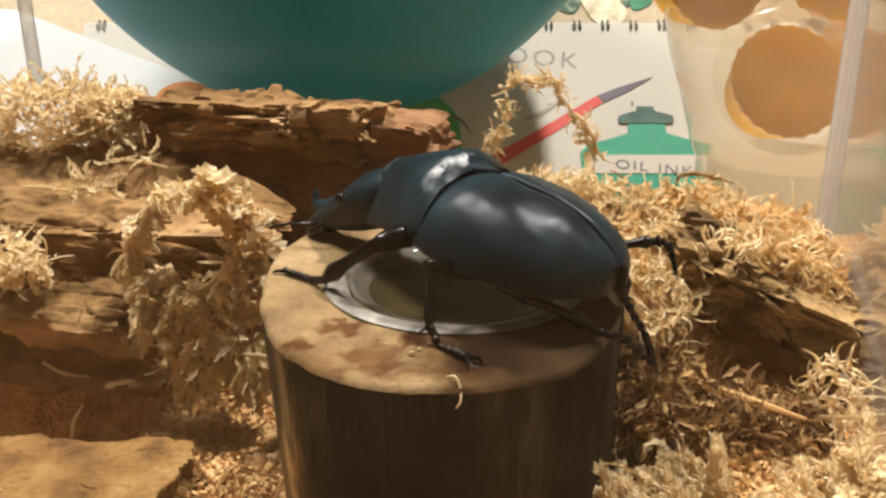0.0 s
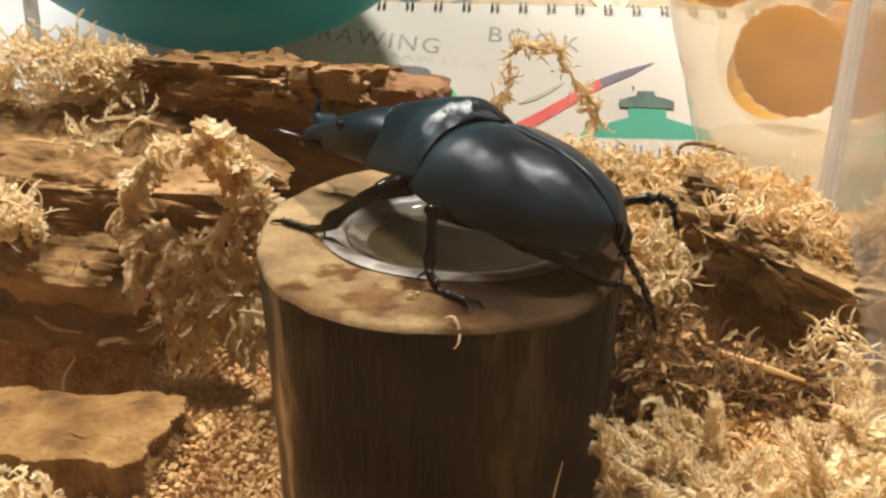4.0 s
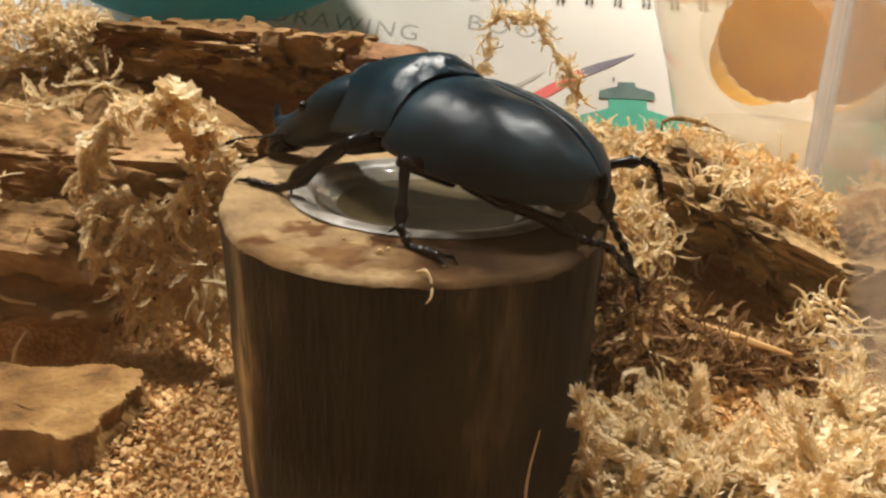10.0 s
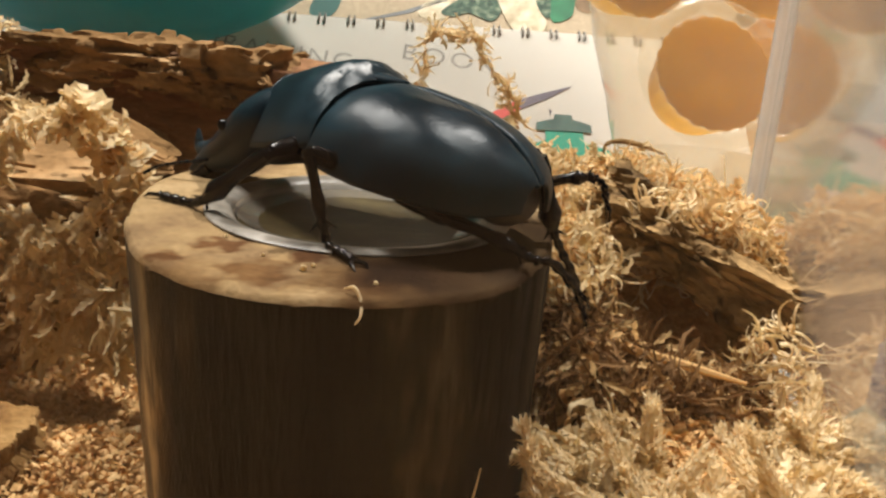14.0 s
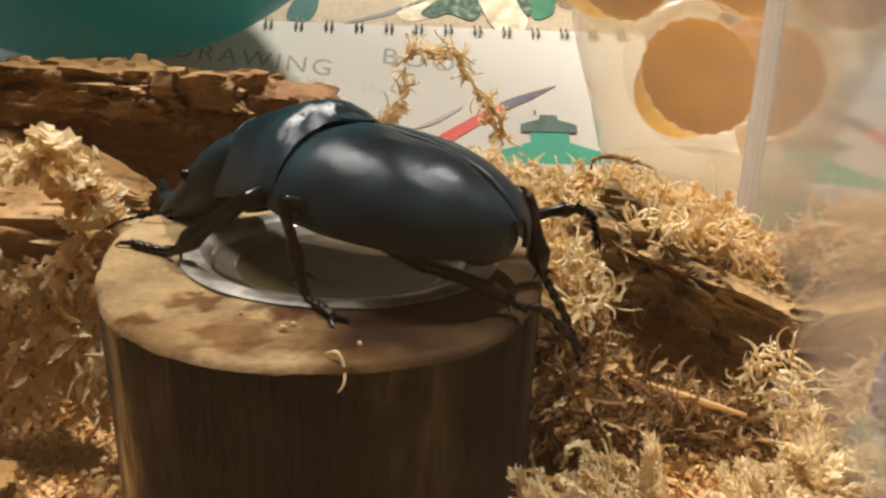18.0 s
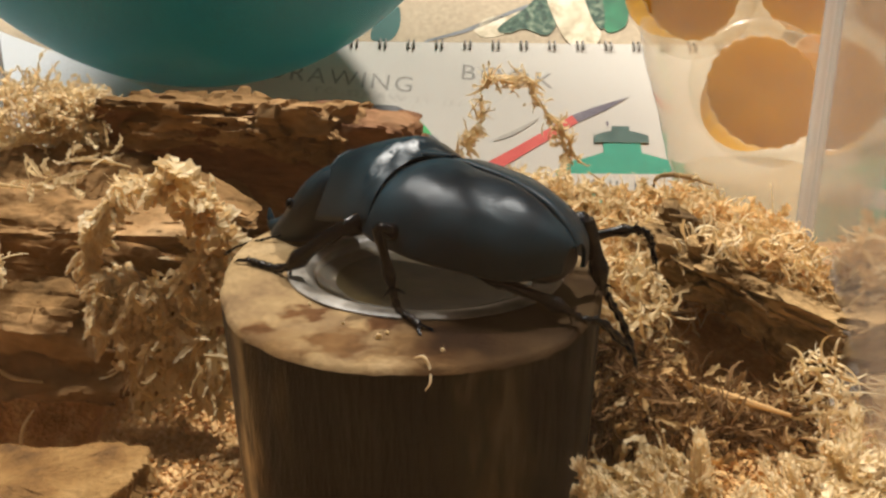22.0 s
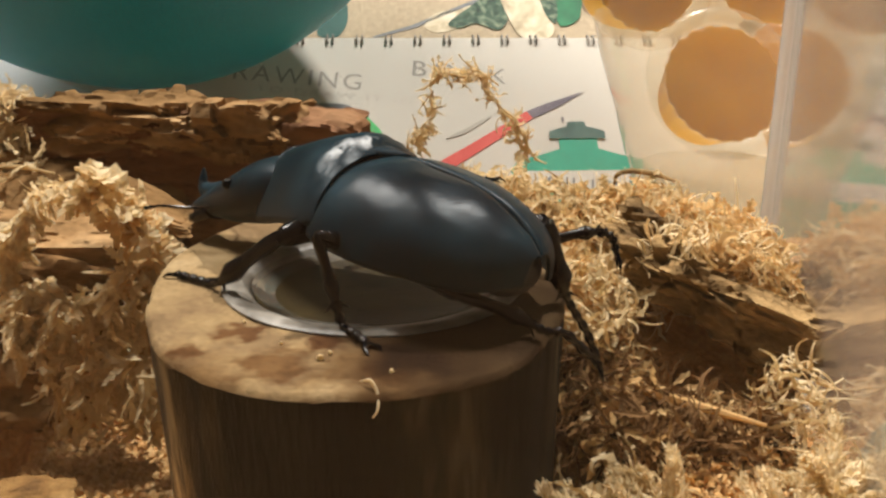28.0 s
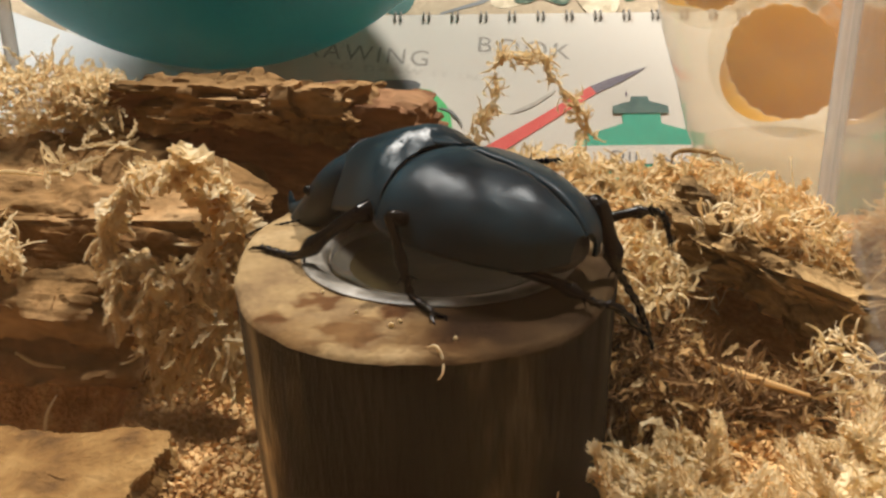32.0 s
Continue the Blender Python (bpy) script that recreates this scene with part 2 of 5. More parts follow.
def specks(m, colour, grain=700, cut=0.70):
    """Scattered specks of dust, denser in some places than in others."""
    nt = m.node_tree
    b = nt.nodes["Principled BSDF"]
    old = b.inputs["Base Color"].links[0].from_socket
    tc = nt.nodes.new("ShaderNodeTexCoord")
    fine, wide = nt.nodes.new("ShaderNodeTexNoise"), nt.nodes.new("ShaderNodeTexNoise")
    for n, scale in ((fine, grain), (wide, 90)):
        n.inputs["Scale"].default_value, n.inputs["Detail"].default_value = scale, 2
        nt.links.new(tc.outputs["Object"], n.inputs["Vector"])
    both = nt.nodes.new("ShaderNodeMath")
    both.operation = "MULTIPLY_ADD"
    both.inputs[1].default_value = 0.25
    nt.links.new(wide.outputs[0], both.inputs[0])
    nt.links.new(fine.outputs[0], both.inputs[2])
    mr = nt.nodes.new("ShaderNodeMapRange")
    mr.inputs[1].default_value, mr.inputs[2].default_value = cut + 0.125, cut + 0.165
    mr.inputs[4].default_value = 0.8
    nt.links.new(both.outputs[0], mr.inputs[0])
    mx = nt.nodes.new("ShaderNodeMix")
    mx.data_type = "RGBA"
    mx.inputs[7].default_value = colour
    nt.links.new(mr.outputs[0], mx.inputs[0])
    nt.links.new(old, mx.inputs[6])
    nt.links.new(mx.outputs[2], b.inputs["Base Color"])


specks(CHITIN, lin("3c4144"), 900, 0.73)
SHIELD = CHITIN.copy()
SHIELD.name = "smeared_chitin"
white_streak(SHIELD, 0.0034, 0.0010, 0.0005, 0.0060, lin("bcc0c2"))
white_streak(SHIELD, 0.0042, 0.0009, 0.0064, 0.0124, lin("b0b4b6"))
# right of the top: damp, with the beetle's shade painted into the colour
tone_patch(CUT, (0.034, -0.030, 0.1235), 0.036, 0.054, (0.10, 0.075, 0.055, 1), grain=140)
tone_patch(CUT, (0.010, -0.042, 0.1235), 0.012, 0.020, (0.42, 0.33, 0.26, 1), grain=140)
for at, r0, r1, tone in (((-0.021, -0.030), 0.0100, 0.0125, (0.36, 0.22, 0.15, 1)), ((-0.0135, -0.044), 0.0120, 0.0160, (0.46, 0.34, 0.25, 1)), ((-0.0050, -0.035), 0.0095, 0.0120, (0.34, 0.20, 0.13, 1)), ((0.006, -0.046), 0.016, 0.026, (0.50, 0.41, 0.33, 1)), ((0.003, -0.050), 0.010, 0.015, (0.42, 0.32, 0.24, 1)), ((-0.030, -0.048), 0.014, 0.024, (0.60, 0.50, 0.40, 1)), ((-0.028, -0.038), 0.0085, 0.0105, (0.40, 0.27, 0.19, 1))):
    tone_patch(CUT, (*at, 0.1235), r0, r1, tone, grain=220, ragged=0.015)
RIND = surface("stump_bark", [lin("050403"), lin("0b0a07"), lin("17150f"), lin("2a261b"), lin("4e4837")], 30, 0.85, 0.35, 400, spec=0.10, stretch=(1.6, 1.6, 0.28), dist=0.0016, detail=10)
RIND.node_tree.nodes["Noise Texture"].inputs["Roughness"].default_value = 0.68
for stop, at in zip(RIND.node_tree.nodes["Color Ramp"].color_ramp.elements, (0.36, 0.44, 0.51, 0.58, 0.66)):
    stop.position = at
# lighter towards the left, darker in the middle, brown and dark bands beside it
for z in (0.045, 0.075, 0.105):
    tone_patch(RIND, (-0.046, -0.026, z), 0.036, 0.050, (2.8, 2.4, 2.0, 1), grain=60, ragged=0.03)
tone_patch(RIND, (-0.004, -0.056, 0.090), 0.026, 0.046, (0.16, 0.17, 0.16, 1), grain=60, ragged=0.03)
tone_patch(RIND, (-0.004, -0.056, 0.055), 0.024, 0.040, (0.26, 0.27, 0.25, 1), grain=60, ragged=0.03)
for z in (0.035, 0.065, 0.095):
    tone_patch(RIND, (0.013, -0.054, z), 0.012, 0.022, (2.0, 1.7, 1.35, 1), grain=70, ragged=0.02)
    tone_patch(RIND, (-0.024, -0.048, z), 0.008, 0.016, (1.7, 1.6, 1.5, 1), grain=90, ragged=0.016)
tone_patch(RIND, (0.029, -0.044, 0.088), 0.014, 0.026, (0.20, 0.18, 0.16, 1), grain=60, ragged=0.02)
tone_patch(RIND, (0.031, -0.042, 0.108), 0.012, 0.022, (0.22, 0.20, 0.18, 1), grain=60, ragged=0.02)

BARK = surface("rotten_bark", [lin("4c3a22"), lin("765a38"), lin("967650"), lin("ae926c")], 28, 0.9, 0.45, 380, stretch=(0.7, 1, 1.4), dist=0.002, spec=0.10)
BARK_LOW = surface("dark_rotten_wood", [lin("4a3620"), lin("664c2e"), lin("805f3c"), lin("9c7c54")], 26, 0.9, 0.45, 380, stretch=(0.7, 1, 1.3), dist=0.002, spec=0.10)
BARK_RED = surface("red_brown_wood", [lin("563a24"), lin("74523a"), lin("886446"), lin("a07e5c")], 32, 0.85, 0.45, 600, stretch=(0.4, 1, 1.3), dist=0.002, spec=0.15)
BARK_PALE = surface("pale_bark", [lin("4e3820"), lin("70522e"), lin("80623a"), lin("907248")], 90, 0.85, 0.8, 700, dist=0.0015, spec=0.12)
BARK_GREY = surface("grey_brown_bark", [lin("54422c"), lin("846a46"), lin("a88a5e"), lin("c2a67c")], 70, 0.9, 0.9, 500, stretch=(0.6, 1, 1.6), dist=0.002, spec=0.12)
SOIL = surface("wood_flake_litter", [lin("946434"), lin("c08e54"), lin("d6ae78")], 120, 0.9, 0.9, 700, dist=0.003)
FLAKE = leafy("wood_flakes", [lin("b88a50"), lin("d8ae72"), lin("e6c48c"), lin("f2dcb2")], 0.3)
MOSS = leafy("dry_moss", [lin("aa8e60"), lin("d4bc8e"), lin("e4d2aa"), lin("f0e4c6")], 0.5)
MOSS_GOLD = leafy("golden_moss", [lin("ae8850"), lin("d4ae74"), lin("e4c692"), lin("f0dab0")], 0.5)
# browner moss: the hollow's shade is put into its colour
MOSS_SHADE = leafy("shade_moss", [lin("5a4024"), lin("7c5c38"), lin("a07c4e")], 0.3)
MOSS_PALE = leafy("pale_moss", [lin("c8aa78"), lin("e6d0a4"), lin("efe0bc"), lin("f6ecd4")], 0.5)
PAPER = surface("book_paper", [lin("d0cac0"), lin("d8d2c8")], 20, 0.75, 0.0, 900)
SHEET = surface("white_sheet", [lin("d9dbdf"), lin("e3e5e7")], 20, 0.7, 0.05, 900)
PRINT_GREY = surface("grey_print", [lin("6d6f72"), lin("7f8183")], 60, 0.75, 0.02, 900)
PRINT_TEAL = surface("teal_print", [lin("2f9a80"), lin("38a98c")], 40, 0.7, 0.02, 900)
PRINT_DARK = surface("dark_teal_print", [lin("33514c"), lin("5a7a72")], 60, 0.7, 0.02, 900)
PRINT_RED = surface("red_print", [lin("d8504a"), lin("e2635a")], 40, 0.7, 0.02, 900)
PRINT_TITLE = surface("title_print", [lin("8e8a83"), lin("b0aaa2")], 60, 0.75, 0.02, 900)
PRINT_PURPLE = surface("grey_purple_print", [lin("5b5260"), lin("7c7580")], 40, 0.7, 0.02, 900)
PRINT_GREEN = surface("green_print", [lin("4bb568"), lin("5ac57a")], 40, 0.7, 0.02, 900)
PRINT_ORANGE = surface("orange_print", [lin("d07a1c"), lin("de8a2c")], 60, 0.6, 0.02, 900)
PRINT_FAINT = surface("faint_print", [lin("b6b0a6"), lin("c2bcb2")], 90, 0.75, 0.0, 900)
PRINT_FUR = surface("cream_fur_print", [lin("a8987c"), lin("cfc0a4"), lin("e2d8c4")], 110, 0.75, 0.0, 700)
PRINT_LEAF = surface("speckled_leaf_print", [lin("1c3026"), lin("35503f"), lin("7e8a72")], 260, 0.75, 0.0, 900)
PRINT_BOX = surface("dark_green_print", [lin("1e5a3e"), lin("2f7a54")], 90, 0.75, 0.0, 900)
PRINT_BROWN = surface("brown_print", [lin("6a5238"), lin("8c7050")], 120, 0.75, 0.0, 900)
DULL_TEAL = surface("dull_teal", [lin("27504c"), lin("33605a")], 60, 0.75, 0.0, 900)
WIRE = surface("wire", [lin("6a645e"), lin("827b74")], 200, 0.45, 0.02, 900, metal=0.3)
TEAL = surface("teal_rubber", [lin("0c8ca4"), lin("1098ae")], 12, 0.42, 0.02, 900, rough2=0.52)
WOOD_TABLE = surface("table_wood", [lin("8a623c"), lin("b48a5c"), lin("c39a6b")], 20, 0.5, 0.1, 300, stretch=(0.3, 3, 1))
WALL_PAINT = surface("wall_paint", [lin("8a857f"), lin("827e79")], 5, 0.9, 0.05, 300)
JELLY = leafy("orange_jelly", [lin("b48816"), lin("d0a020"), lin("deb032")], 0.68, 0.35, 80, 0.15)
JELLY_GREEN = surface("brown_jelly", [lin("2a2312"), lin("40361c"), lin("504524")], 90, 0.5, 0.3, 500, dist=0.0006, spec=0.2)
CUP_WHITE = surface("cloudy_plastic", [lin("4e4a42"), lin("78736a"), lin("b0aca4")], 70, 0.25, 0.35, 400, dist=0.0008, rough2=0.6, spec=0.3)
BOTTLE_TEAL = surface("teal_bottle", [lin("1f6d70"), lin("2a7f80")], 40, 0.35, 0.02, 500)
BLUE = surface("blue_cap", [lin("274c86"), lin("32599a")], 40, 0.4, 0.02, 500)
BEIGE = surface("beige_board", [lin("a8967c"), lin("b4a288")], 30, 0.8, 0.1, 500)
GLASS = clear_pane("tank_plastic", (0.985, 0.99, 0.985, 1), 0.006)
GLASS_FRONT = clear_pane("clean_tank_plastic", (0.985, 0.99, 0.99, 1), 0.0015)
CUP_RIM = clear_pane("cloudy_rim", (0.99, 0.97, 0.92, 1), 0.18, 0.2, (0.92, 0.84, 0.70, 1))
GLASS_SIDE = clear_pane("cloudy_tank_plastic", (0.97, 0.97, 0.96, 1), 0.24, 0.07, rise=2.3)
EDGE = clear_pane("tank_corner_plastic", (0.88, 0.85, 0.80, 1), 0.42, 0.1, (0.82, 0.80, 0.76, 1), 2.2)
CUP_FILM = clear_pane("wet_film", (0.96, 0.95, 0.92, 1), 0.22, 0.05, (0.80, 0.78, 0.72, 1))
CUP_CLEAR = clear_pane("cloudy_cup_plastic", (0.98, 0.95, 0.89, 1), 0.22, 0.1, (0.84, 0.72, 0.52, 1))


# ---- building helpers ----
def part(name, bm, material, parent=None, label="", smooth=True, flip=False):
    me = bpy.data.meshes.new(name)
    if isinstance(bm, tuple):
        me.from_pydata(bm[0], [], bm[1])
    else:
        bmesh.ops.recalc_face_normals(bm, faces=bm.faces)
        bm.to_mesh(me)
        bm.free()
    if smooth:
        me.polygons.foreach_set("use_smooth", [True] * len(me.polygons))
        me.set_sharp_from_angle(angle=radians(48))
    me.materials.append(material)
    ob = new(name, me)
    if parent is not None:
        ob.parent = parent
    if label:
        ob["label"] = label
    return ob


def thing(name, label, category, m=None, group="", kind=""):
    ob = new(name)
    ob.empty_display_size = 0.01
    if m is not None:
        ob.matrix_world = m
    return tagged(ob, label, category, group, kind)


def box(bm, lo, hi, m=None):
    vs = [bm.verts.new((x, y, z)) for x in (lo[0], hi[0]) for y in (lo[1], hi[1]) for z in (lo[2], hi[2])]
    for f in ((0, 1, 3, 2), (4, 6, 7, 5), (0, 4, 5, 1), (2, 3, 7, 6), (0, 2, 6, 4), (1, 5, 7, 3)):
        bm.faces.new([vs[i] for i in f])
    if m is not None:
        bmesh.ops.transform(bm, matrix=m, verts=vs)
    return vs


def block(name, lo, hi, material, parent=None, bevel=0.0, m=None, label=""):
    bm = bmesh.new()
    box(bm, lo, hi, m)
    if bevel:
        bmesh.ops.bevel(bm, geom=bm.edges[:], offset=bevel, segments=2, affect="EDGES")
    return part(name, bm, material, parent, label, smooth=False)


def lathe(profile, n=48):
    """Verts and faces of a turned form about z; profile: (radius, height) rows."""
    bm = bmesh.new()
    rings = []
    for r, z in profile:
        if r < 1e-6:
            rings.append([bm.verts.new((0, 0, z))])
        else:
            rings.append([bm.verts.new((r * math.cos(2 * math.pi * i / n), r * math.sin(2 * math.pi * i / n), z)) for i in range(n)])
    for a, b in zip(rings, rings[1:]):
        for i in range(n):
            j = (i + 1) % n
            if len(a) == 1 and len(b) == 1:
                continue
            if len(a) == 1:
                bm.faces.new((a[0], b[i], b[j]))
            elif len(b) == 1:
                bm.faces.new((a[i], b[0], a[j]))
            else:
                bm.faces.new((a[i], b[i], b[j], a[j]))
    return bm


def tube(bm, points, radii, n=8, flat=1.0):
    """A tapered limb through points."""
    pts = [Vector(p) for p in points]
    rings = []
    up = Vector((0, 0, 1))
    for i, p in enumerate(pts):
        d = (pts[min(i + 1, len(pts) - 1)] - pts[max(i - 1, 0)]).normalized()
        a = d.cross(up)
        if a.length < 0.1:
            a = d.cross(Vector((0, 1, 0)))
        a.normalize()
        b = a.cross(d)
        rings.append([bm.verts.new(p + radii[i] * (math.cos(2 * math.pi * k / n) * a * flat + math.sin(2 * math.pi * k / n) * b)) for k in range(n)])
    for r, q in zip(rings, rings[1:]):
        for k in range(n):
            bm.faces.new((r[k], r[(k + 1) % n], q[(k + 1) % n], q[k]))
    bm.faces.new(rings[0])
    bm.faces.new(rings[-1][::-1])


def spline(points, steps=6):
    """Points of a smooth curve through the given ones."""
    p = [Vector(q) for q in points]
    p = [2 * p[0] - p[1]] + p + [2 * p[-1] - p[-2]]
    out = []
    for i in range(1, len(p) - 2):
        for s in range(steps):
            t = s / steps
            out.append(0.5 * (2 * p[i] + (p[i + 1] - p[i - 1]) * t + (2 * p[i - 1] - 5 * p[i] + 4 * p[i + 1] - p[i + 2]) * t * t
                              + (3 * p[i] - p[i - 1] - 3 * p[i + 1] + p[i + 2]) * t ** 3))
    out.append(p[-2])
    return out


# ---- room and table ----
def build_room():
    table = thing("table", "brown wooden table top under the tank", "table", kind="structure")
    block("tabletop", (-0.9, -0.7, -0.03), (1.0, 1.4, 0.0), WOOD_TABLE, table, 0.004)
    for x in (-0.85, 0.95):
        for y in (-0.65, 1.35):
            block("leg", (x - 0.03, y - 0.03, -0.75), (x + 0.03, y + 0.03, -0.03), WOOD_TABLE, table)
    walls = [("wall_north", (-2.1, 2.2, -0.75), (2.1, 2.3, 1.75)), ("wall_south", (-2.1, -2.3, -0.75), (2.1, -2.2, 1.75)),
             ("wall_east", (2.0, -2.2, -0.75), (2.1, 2.2, 1.75)), ("wall_west", (-2.1, -2.2, -0.75), (-2.0, 2.2, 1.75)),
             ("floor", (-2.1, -2.3, -0.8), (2.1, 2.3, -0.75)), ("ceiling", (-2.1, -2.3, 1.75), (2.1, 2.3, 1.8))]
    for name, lo, hi in walls:
        ob = block(name, lo, hi, WALL_PAINT if name != "floor" else WOOD_TABLE)
        tagged(ob, "plain beige " + name.split("_")[0] + " of the room", name.split("_")[0], kind="structure")


build_room()

# ---- the clear tank ----
TANK = pose(0.1285, 0.284, 0, 0, 0, -13.9)      # its back right corner; the tank reaches to -x and -y
TW, TD, TH = 0.300, 0.205, 0.26


def build_tank():
    tank = thing("insect_tank", "clear plastic insect tank with cloudy side wall", "tank", TANK)
    t = 0.0025
    block("bottom", (-TW, -TD, 0.0005), (0, 0, 0.003), GLASS, tank, 0.0)
    for name, lo, hi, mat in (("back_wall", (-TW + t, -t, 0.003), (-t, 0, TH), GLASS),
                              ("front_wall", (-TW + t, -TD, 0.003), (-t, -TD + t, TH), GLASS_FRONT),
                              ("side_wall", (-t, -TD + 0.003, 0.003), (0, -0.003, TH), GLASS_SIDE),
                              ("side_wall", (-TW, -TD + 0.003, 0.003), (-TW + t, -0.003, TH), GLASS)):
        ob = block(name, lo, hi, mat, tank)
        ob.visible_shadow = False
    for x, y in ((-0.0028, -0.0028), (-TW + 0.0028, -0.0028)):
        bm = bmesh.new()
        tube(bm, [(x, y, 0.003), (x, y, TH)], [0.0027, 0.0027], 16)
        part("corner_post", bm, EDGE, tank, "greyish clear plastic corner post").visible_shadow = False


build_tank()


# ---- litter on the tank floor ----
def ground_z(x, y):
    z = 0.060 + 0.004 * noise.noise(Vector((x * 30, y * 30, 1.3)))
    r = max(0.0, min(1.0, (x - 0.03) / 0.035))
    z += r * (0.022 + 0.022 * max(0.0, min(1.0, (y - 0.222) / 0.03)))
    l = max(0.0, min(1.0, (-0.05 - x) / 0.03)) * max(0.0, min(1.0, (y - 0.235) / 0.03))
    z += 0.012 * l
    hole = max(0.0, min(1.0, (-0.086 - x) / 0.020)) * max(0.0, 1 - abs(y - 0.242) / 0.050)
    return z - 0.034 * min(1.0, 1.8 * hole)


def in_tank(x, y, m=0.006):
    q = TANK.inverted() @ Vector((x, y, 0))
    return -TW + m < q.x < -m and -TD + m < q.y < -m


def build_ground():
    n, k = 110, 76
    verts, faces = [], []
    for j in range(k + 1):
        for i in range(n + 1):
            p = TANK @ Vector((-0.0035 - (TW - 0.007) * i / n, -0.0035 - (TD - 0.007) * j / k, 0))
            z = ground_z(p.x, p.y) + 0.0018 * noise.noise(Vector((p.x * 160, p.y * 160, 0)))
            verts.append((p.x, p.y, z))
    for j in range(k):
        for i in range(n):
            a = j * (n + 1) + i
            faces.append((a, a + 1, a + n + 2, a + n + 1))
    g = part("ground", (verts, faces), SOIL)
    tagged(g, "litter of light brown wood flakes", "ground", kind="structure")


build_ground()


def chips(name, label, spots, count, size, material, seed):
    """Loose wood chips strewn in round patches."""
    rnd = random.Random(seed)
    verts, faces = [], []
    for _ in range(count):
        cx, cy, rr, lift = spots[rnd.randrange(len(spots))]
        a, r = rnd.uniform(0, 6.283), rr * math.sqrt(rnd.random())
        x, y = cx + r * math.cos(a), cy + r * math.sin(a)
        if not in_tank(x, y):
            continue
        s = size * rnd.uniform(0.5, 1.5)
        m = pose(x, y, ground_z(x, y) + lift * (1 - r / rr) + rnd.uniform(0, 0.0025), rnd.uniform(-60, 60), rnd.uniform(-60, 60), rnd.uniform(0, 360))
        a, b, c = s * rnd.uniform(0.7, 1.4), s * rnd.uniform(0.55, 1.1), s * rnd.uniform(0.10, 0.30)
        base = len(verts)
        for q in ((a, 0, 0), (-a, 0, 0), (0.2 * a, b, 0), (-0.2 * a, -b, 0), (0, 0, c), (0, 0, -c)):
            verts.append(tuple(m @ Vector(q)))
        for f in ((0, 2, 4), (2, 1, 4), (1, 3, 4), (3, 0, 4), (2, 0, 5), (1, 2, 5), (3, 1, 5), (0, 3, 5)):
            faces.append(tuple(base + i for i in f))
    ob = part(name, (verts, faces), material, smooth=False)
    return tagged(ob, label, "wood flakes", kind="stuff")


chips("wood_flakes", "heap of golden wood flakes on the litter", [(-0.055, 0.20, 0.04, 0.004), (-0.075, 0.235, 0.035, 0.003), (-0.03, 0.18, 0.03, 0.002)], 17000, 0.0009, FLAKE, 3)
chips("wood_flakes", "golden wood flakes between the moss", [(0.070, 0.180, 0.030, 0.003), (0.055, 0.165, 0.03, 0.002), (0.085, 0.16, 0.025, 0.002)], 9000, 0.0010, FLAKE, 4)


# ---- stump ----
SX, SY, STOP = 0.001, 0.198, 0.1235


def build_stump():
    stump = thing("wooden_stump", "short upright wooden log with a sawn top", "stump", pose(SX, SY, 0))
    n, rows = 180, 40
    def rim(a, z):
        drop = (STOP - z) / STOP
        f = (1 - 0.06 * drop) if math.cos(a) > 0 else (1 - 0.06 * drop) + (0.055 - 0.105 * drop) * math.cos(a) ** 2
        w = 0.0009 * noise.noise(Vector((math.cos(a) * 2.2, math.sin(a) * 2.2, z * 6))) + 0.0004 * noise.noise(Vector((math.cos(a) * 9, math.sin(a) * 9, z * 12)))
        c = abs(math.cos(a)) ** 0.9 * math.copysign(1, math.cos(a))
        s = abs(math.sin(a)) ** 0.95 * math.copysign(1, math.sin(a))
        return Vector(((0.0405 + w) * c * f, (0.0555 + w) * s * f, z))
    verts, faces = [], []
    for j in range(rows + 1):
        z = 0.02 + (STOP - 0.0012 - 0.02) * j / rows
        for i in range(n):
            a = 2 * math.pi * i / n
            p = rim(a, z)
            rib = 1 + 0.0035 * noise.noise(Vector((math.cos(a) * 14, math.sin(a) * 14, z * 9))) + 0.004 * noise.noise(Vector((math.cos(a) * 30, math.sin(a) * 30, z * 30)))
            verts.append((p.x * rib, p.y * rib, z))
    for j in range(rows):
        for i in range(n):
            a, b = j * n + i, j * n + (i + 1) % n
            faces.append((a, b, b + n, a + n))
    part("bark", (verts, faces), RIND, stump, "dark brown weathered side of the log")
    verts, faces = [], []
    # sawn top, with a round hole for the food cup
    radii = [(1.0, -0.0012), (0.992, -0.0004), (0.975, 0.0)]
    for f, dz in radii:
        for i in range(n):
            a = 2 * math.pi * i / n
            p = rim(a, STOP)
            g = f + 0.005 * noise.noise(Vector((math.cos(a) * 12, math.sin(a) * 12, f * 9)))
            verts.append((p.x * g, p.y * g, STOP + dz - 0.0012 * max(0.0, noise.noise(Vector((math.cos(a) * 18, math.sin(a) * 18, 2)))) * (f > 0.98)))
    for s in range(1, 7):
        k = s / 6
        for i in range(n):
            a = 2 * math.pi * i / n
            p = rim(a, STOP) * 0.975
            h = Vector((CUPX - SX + CUPR * math.cos(a), CUPY - SY + CUPR * math.sin(a), 0))
            verts.append((p.x * (1 - k) + h.x * k, p.y * (1 - k) + h.y * k, STOP + 0.0004 * noise.noise(Vector((p.x * (1 - k) * 90, p.y * 90, k)))))
    for i in range(n):
        a = 2 * math.pi * i / n
        verts.append((CUPX - SX + CUPR * math.cos(a), CUPY - SY + CUPR * math.sin(a), STOP - 0.03))
    rings = len(verts) // n
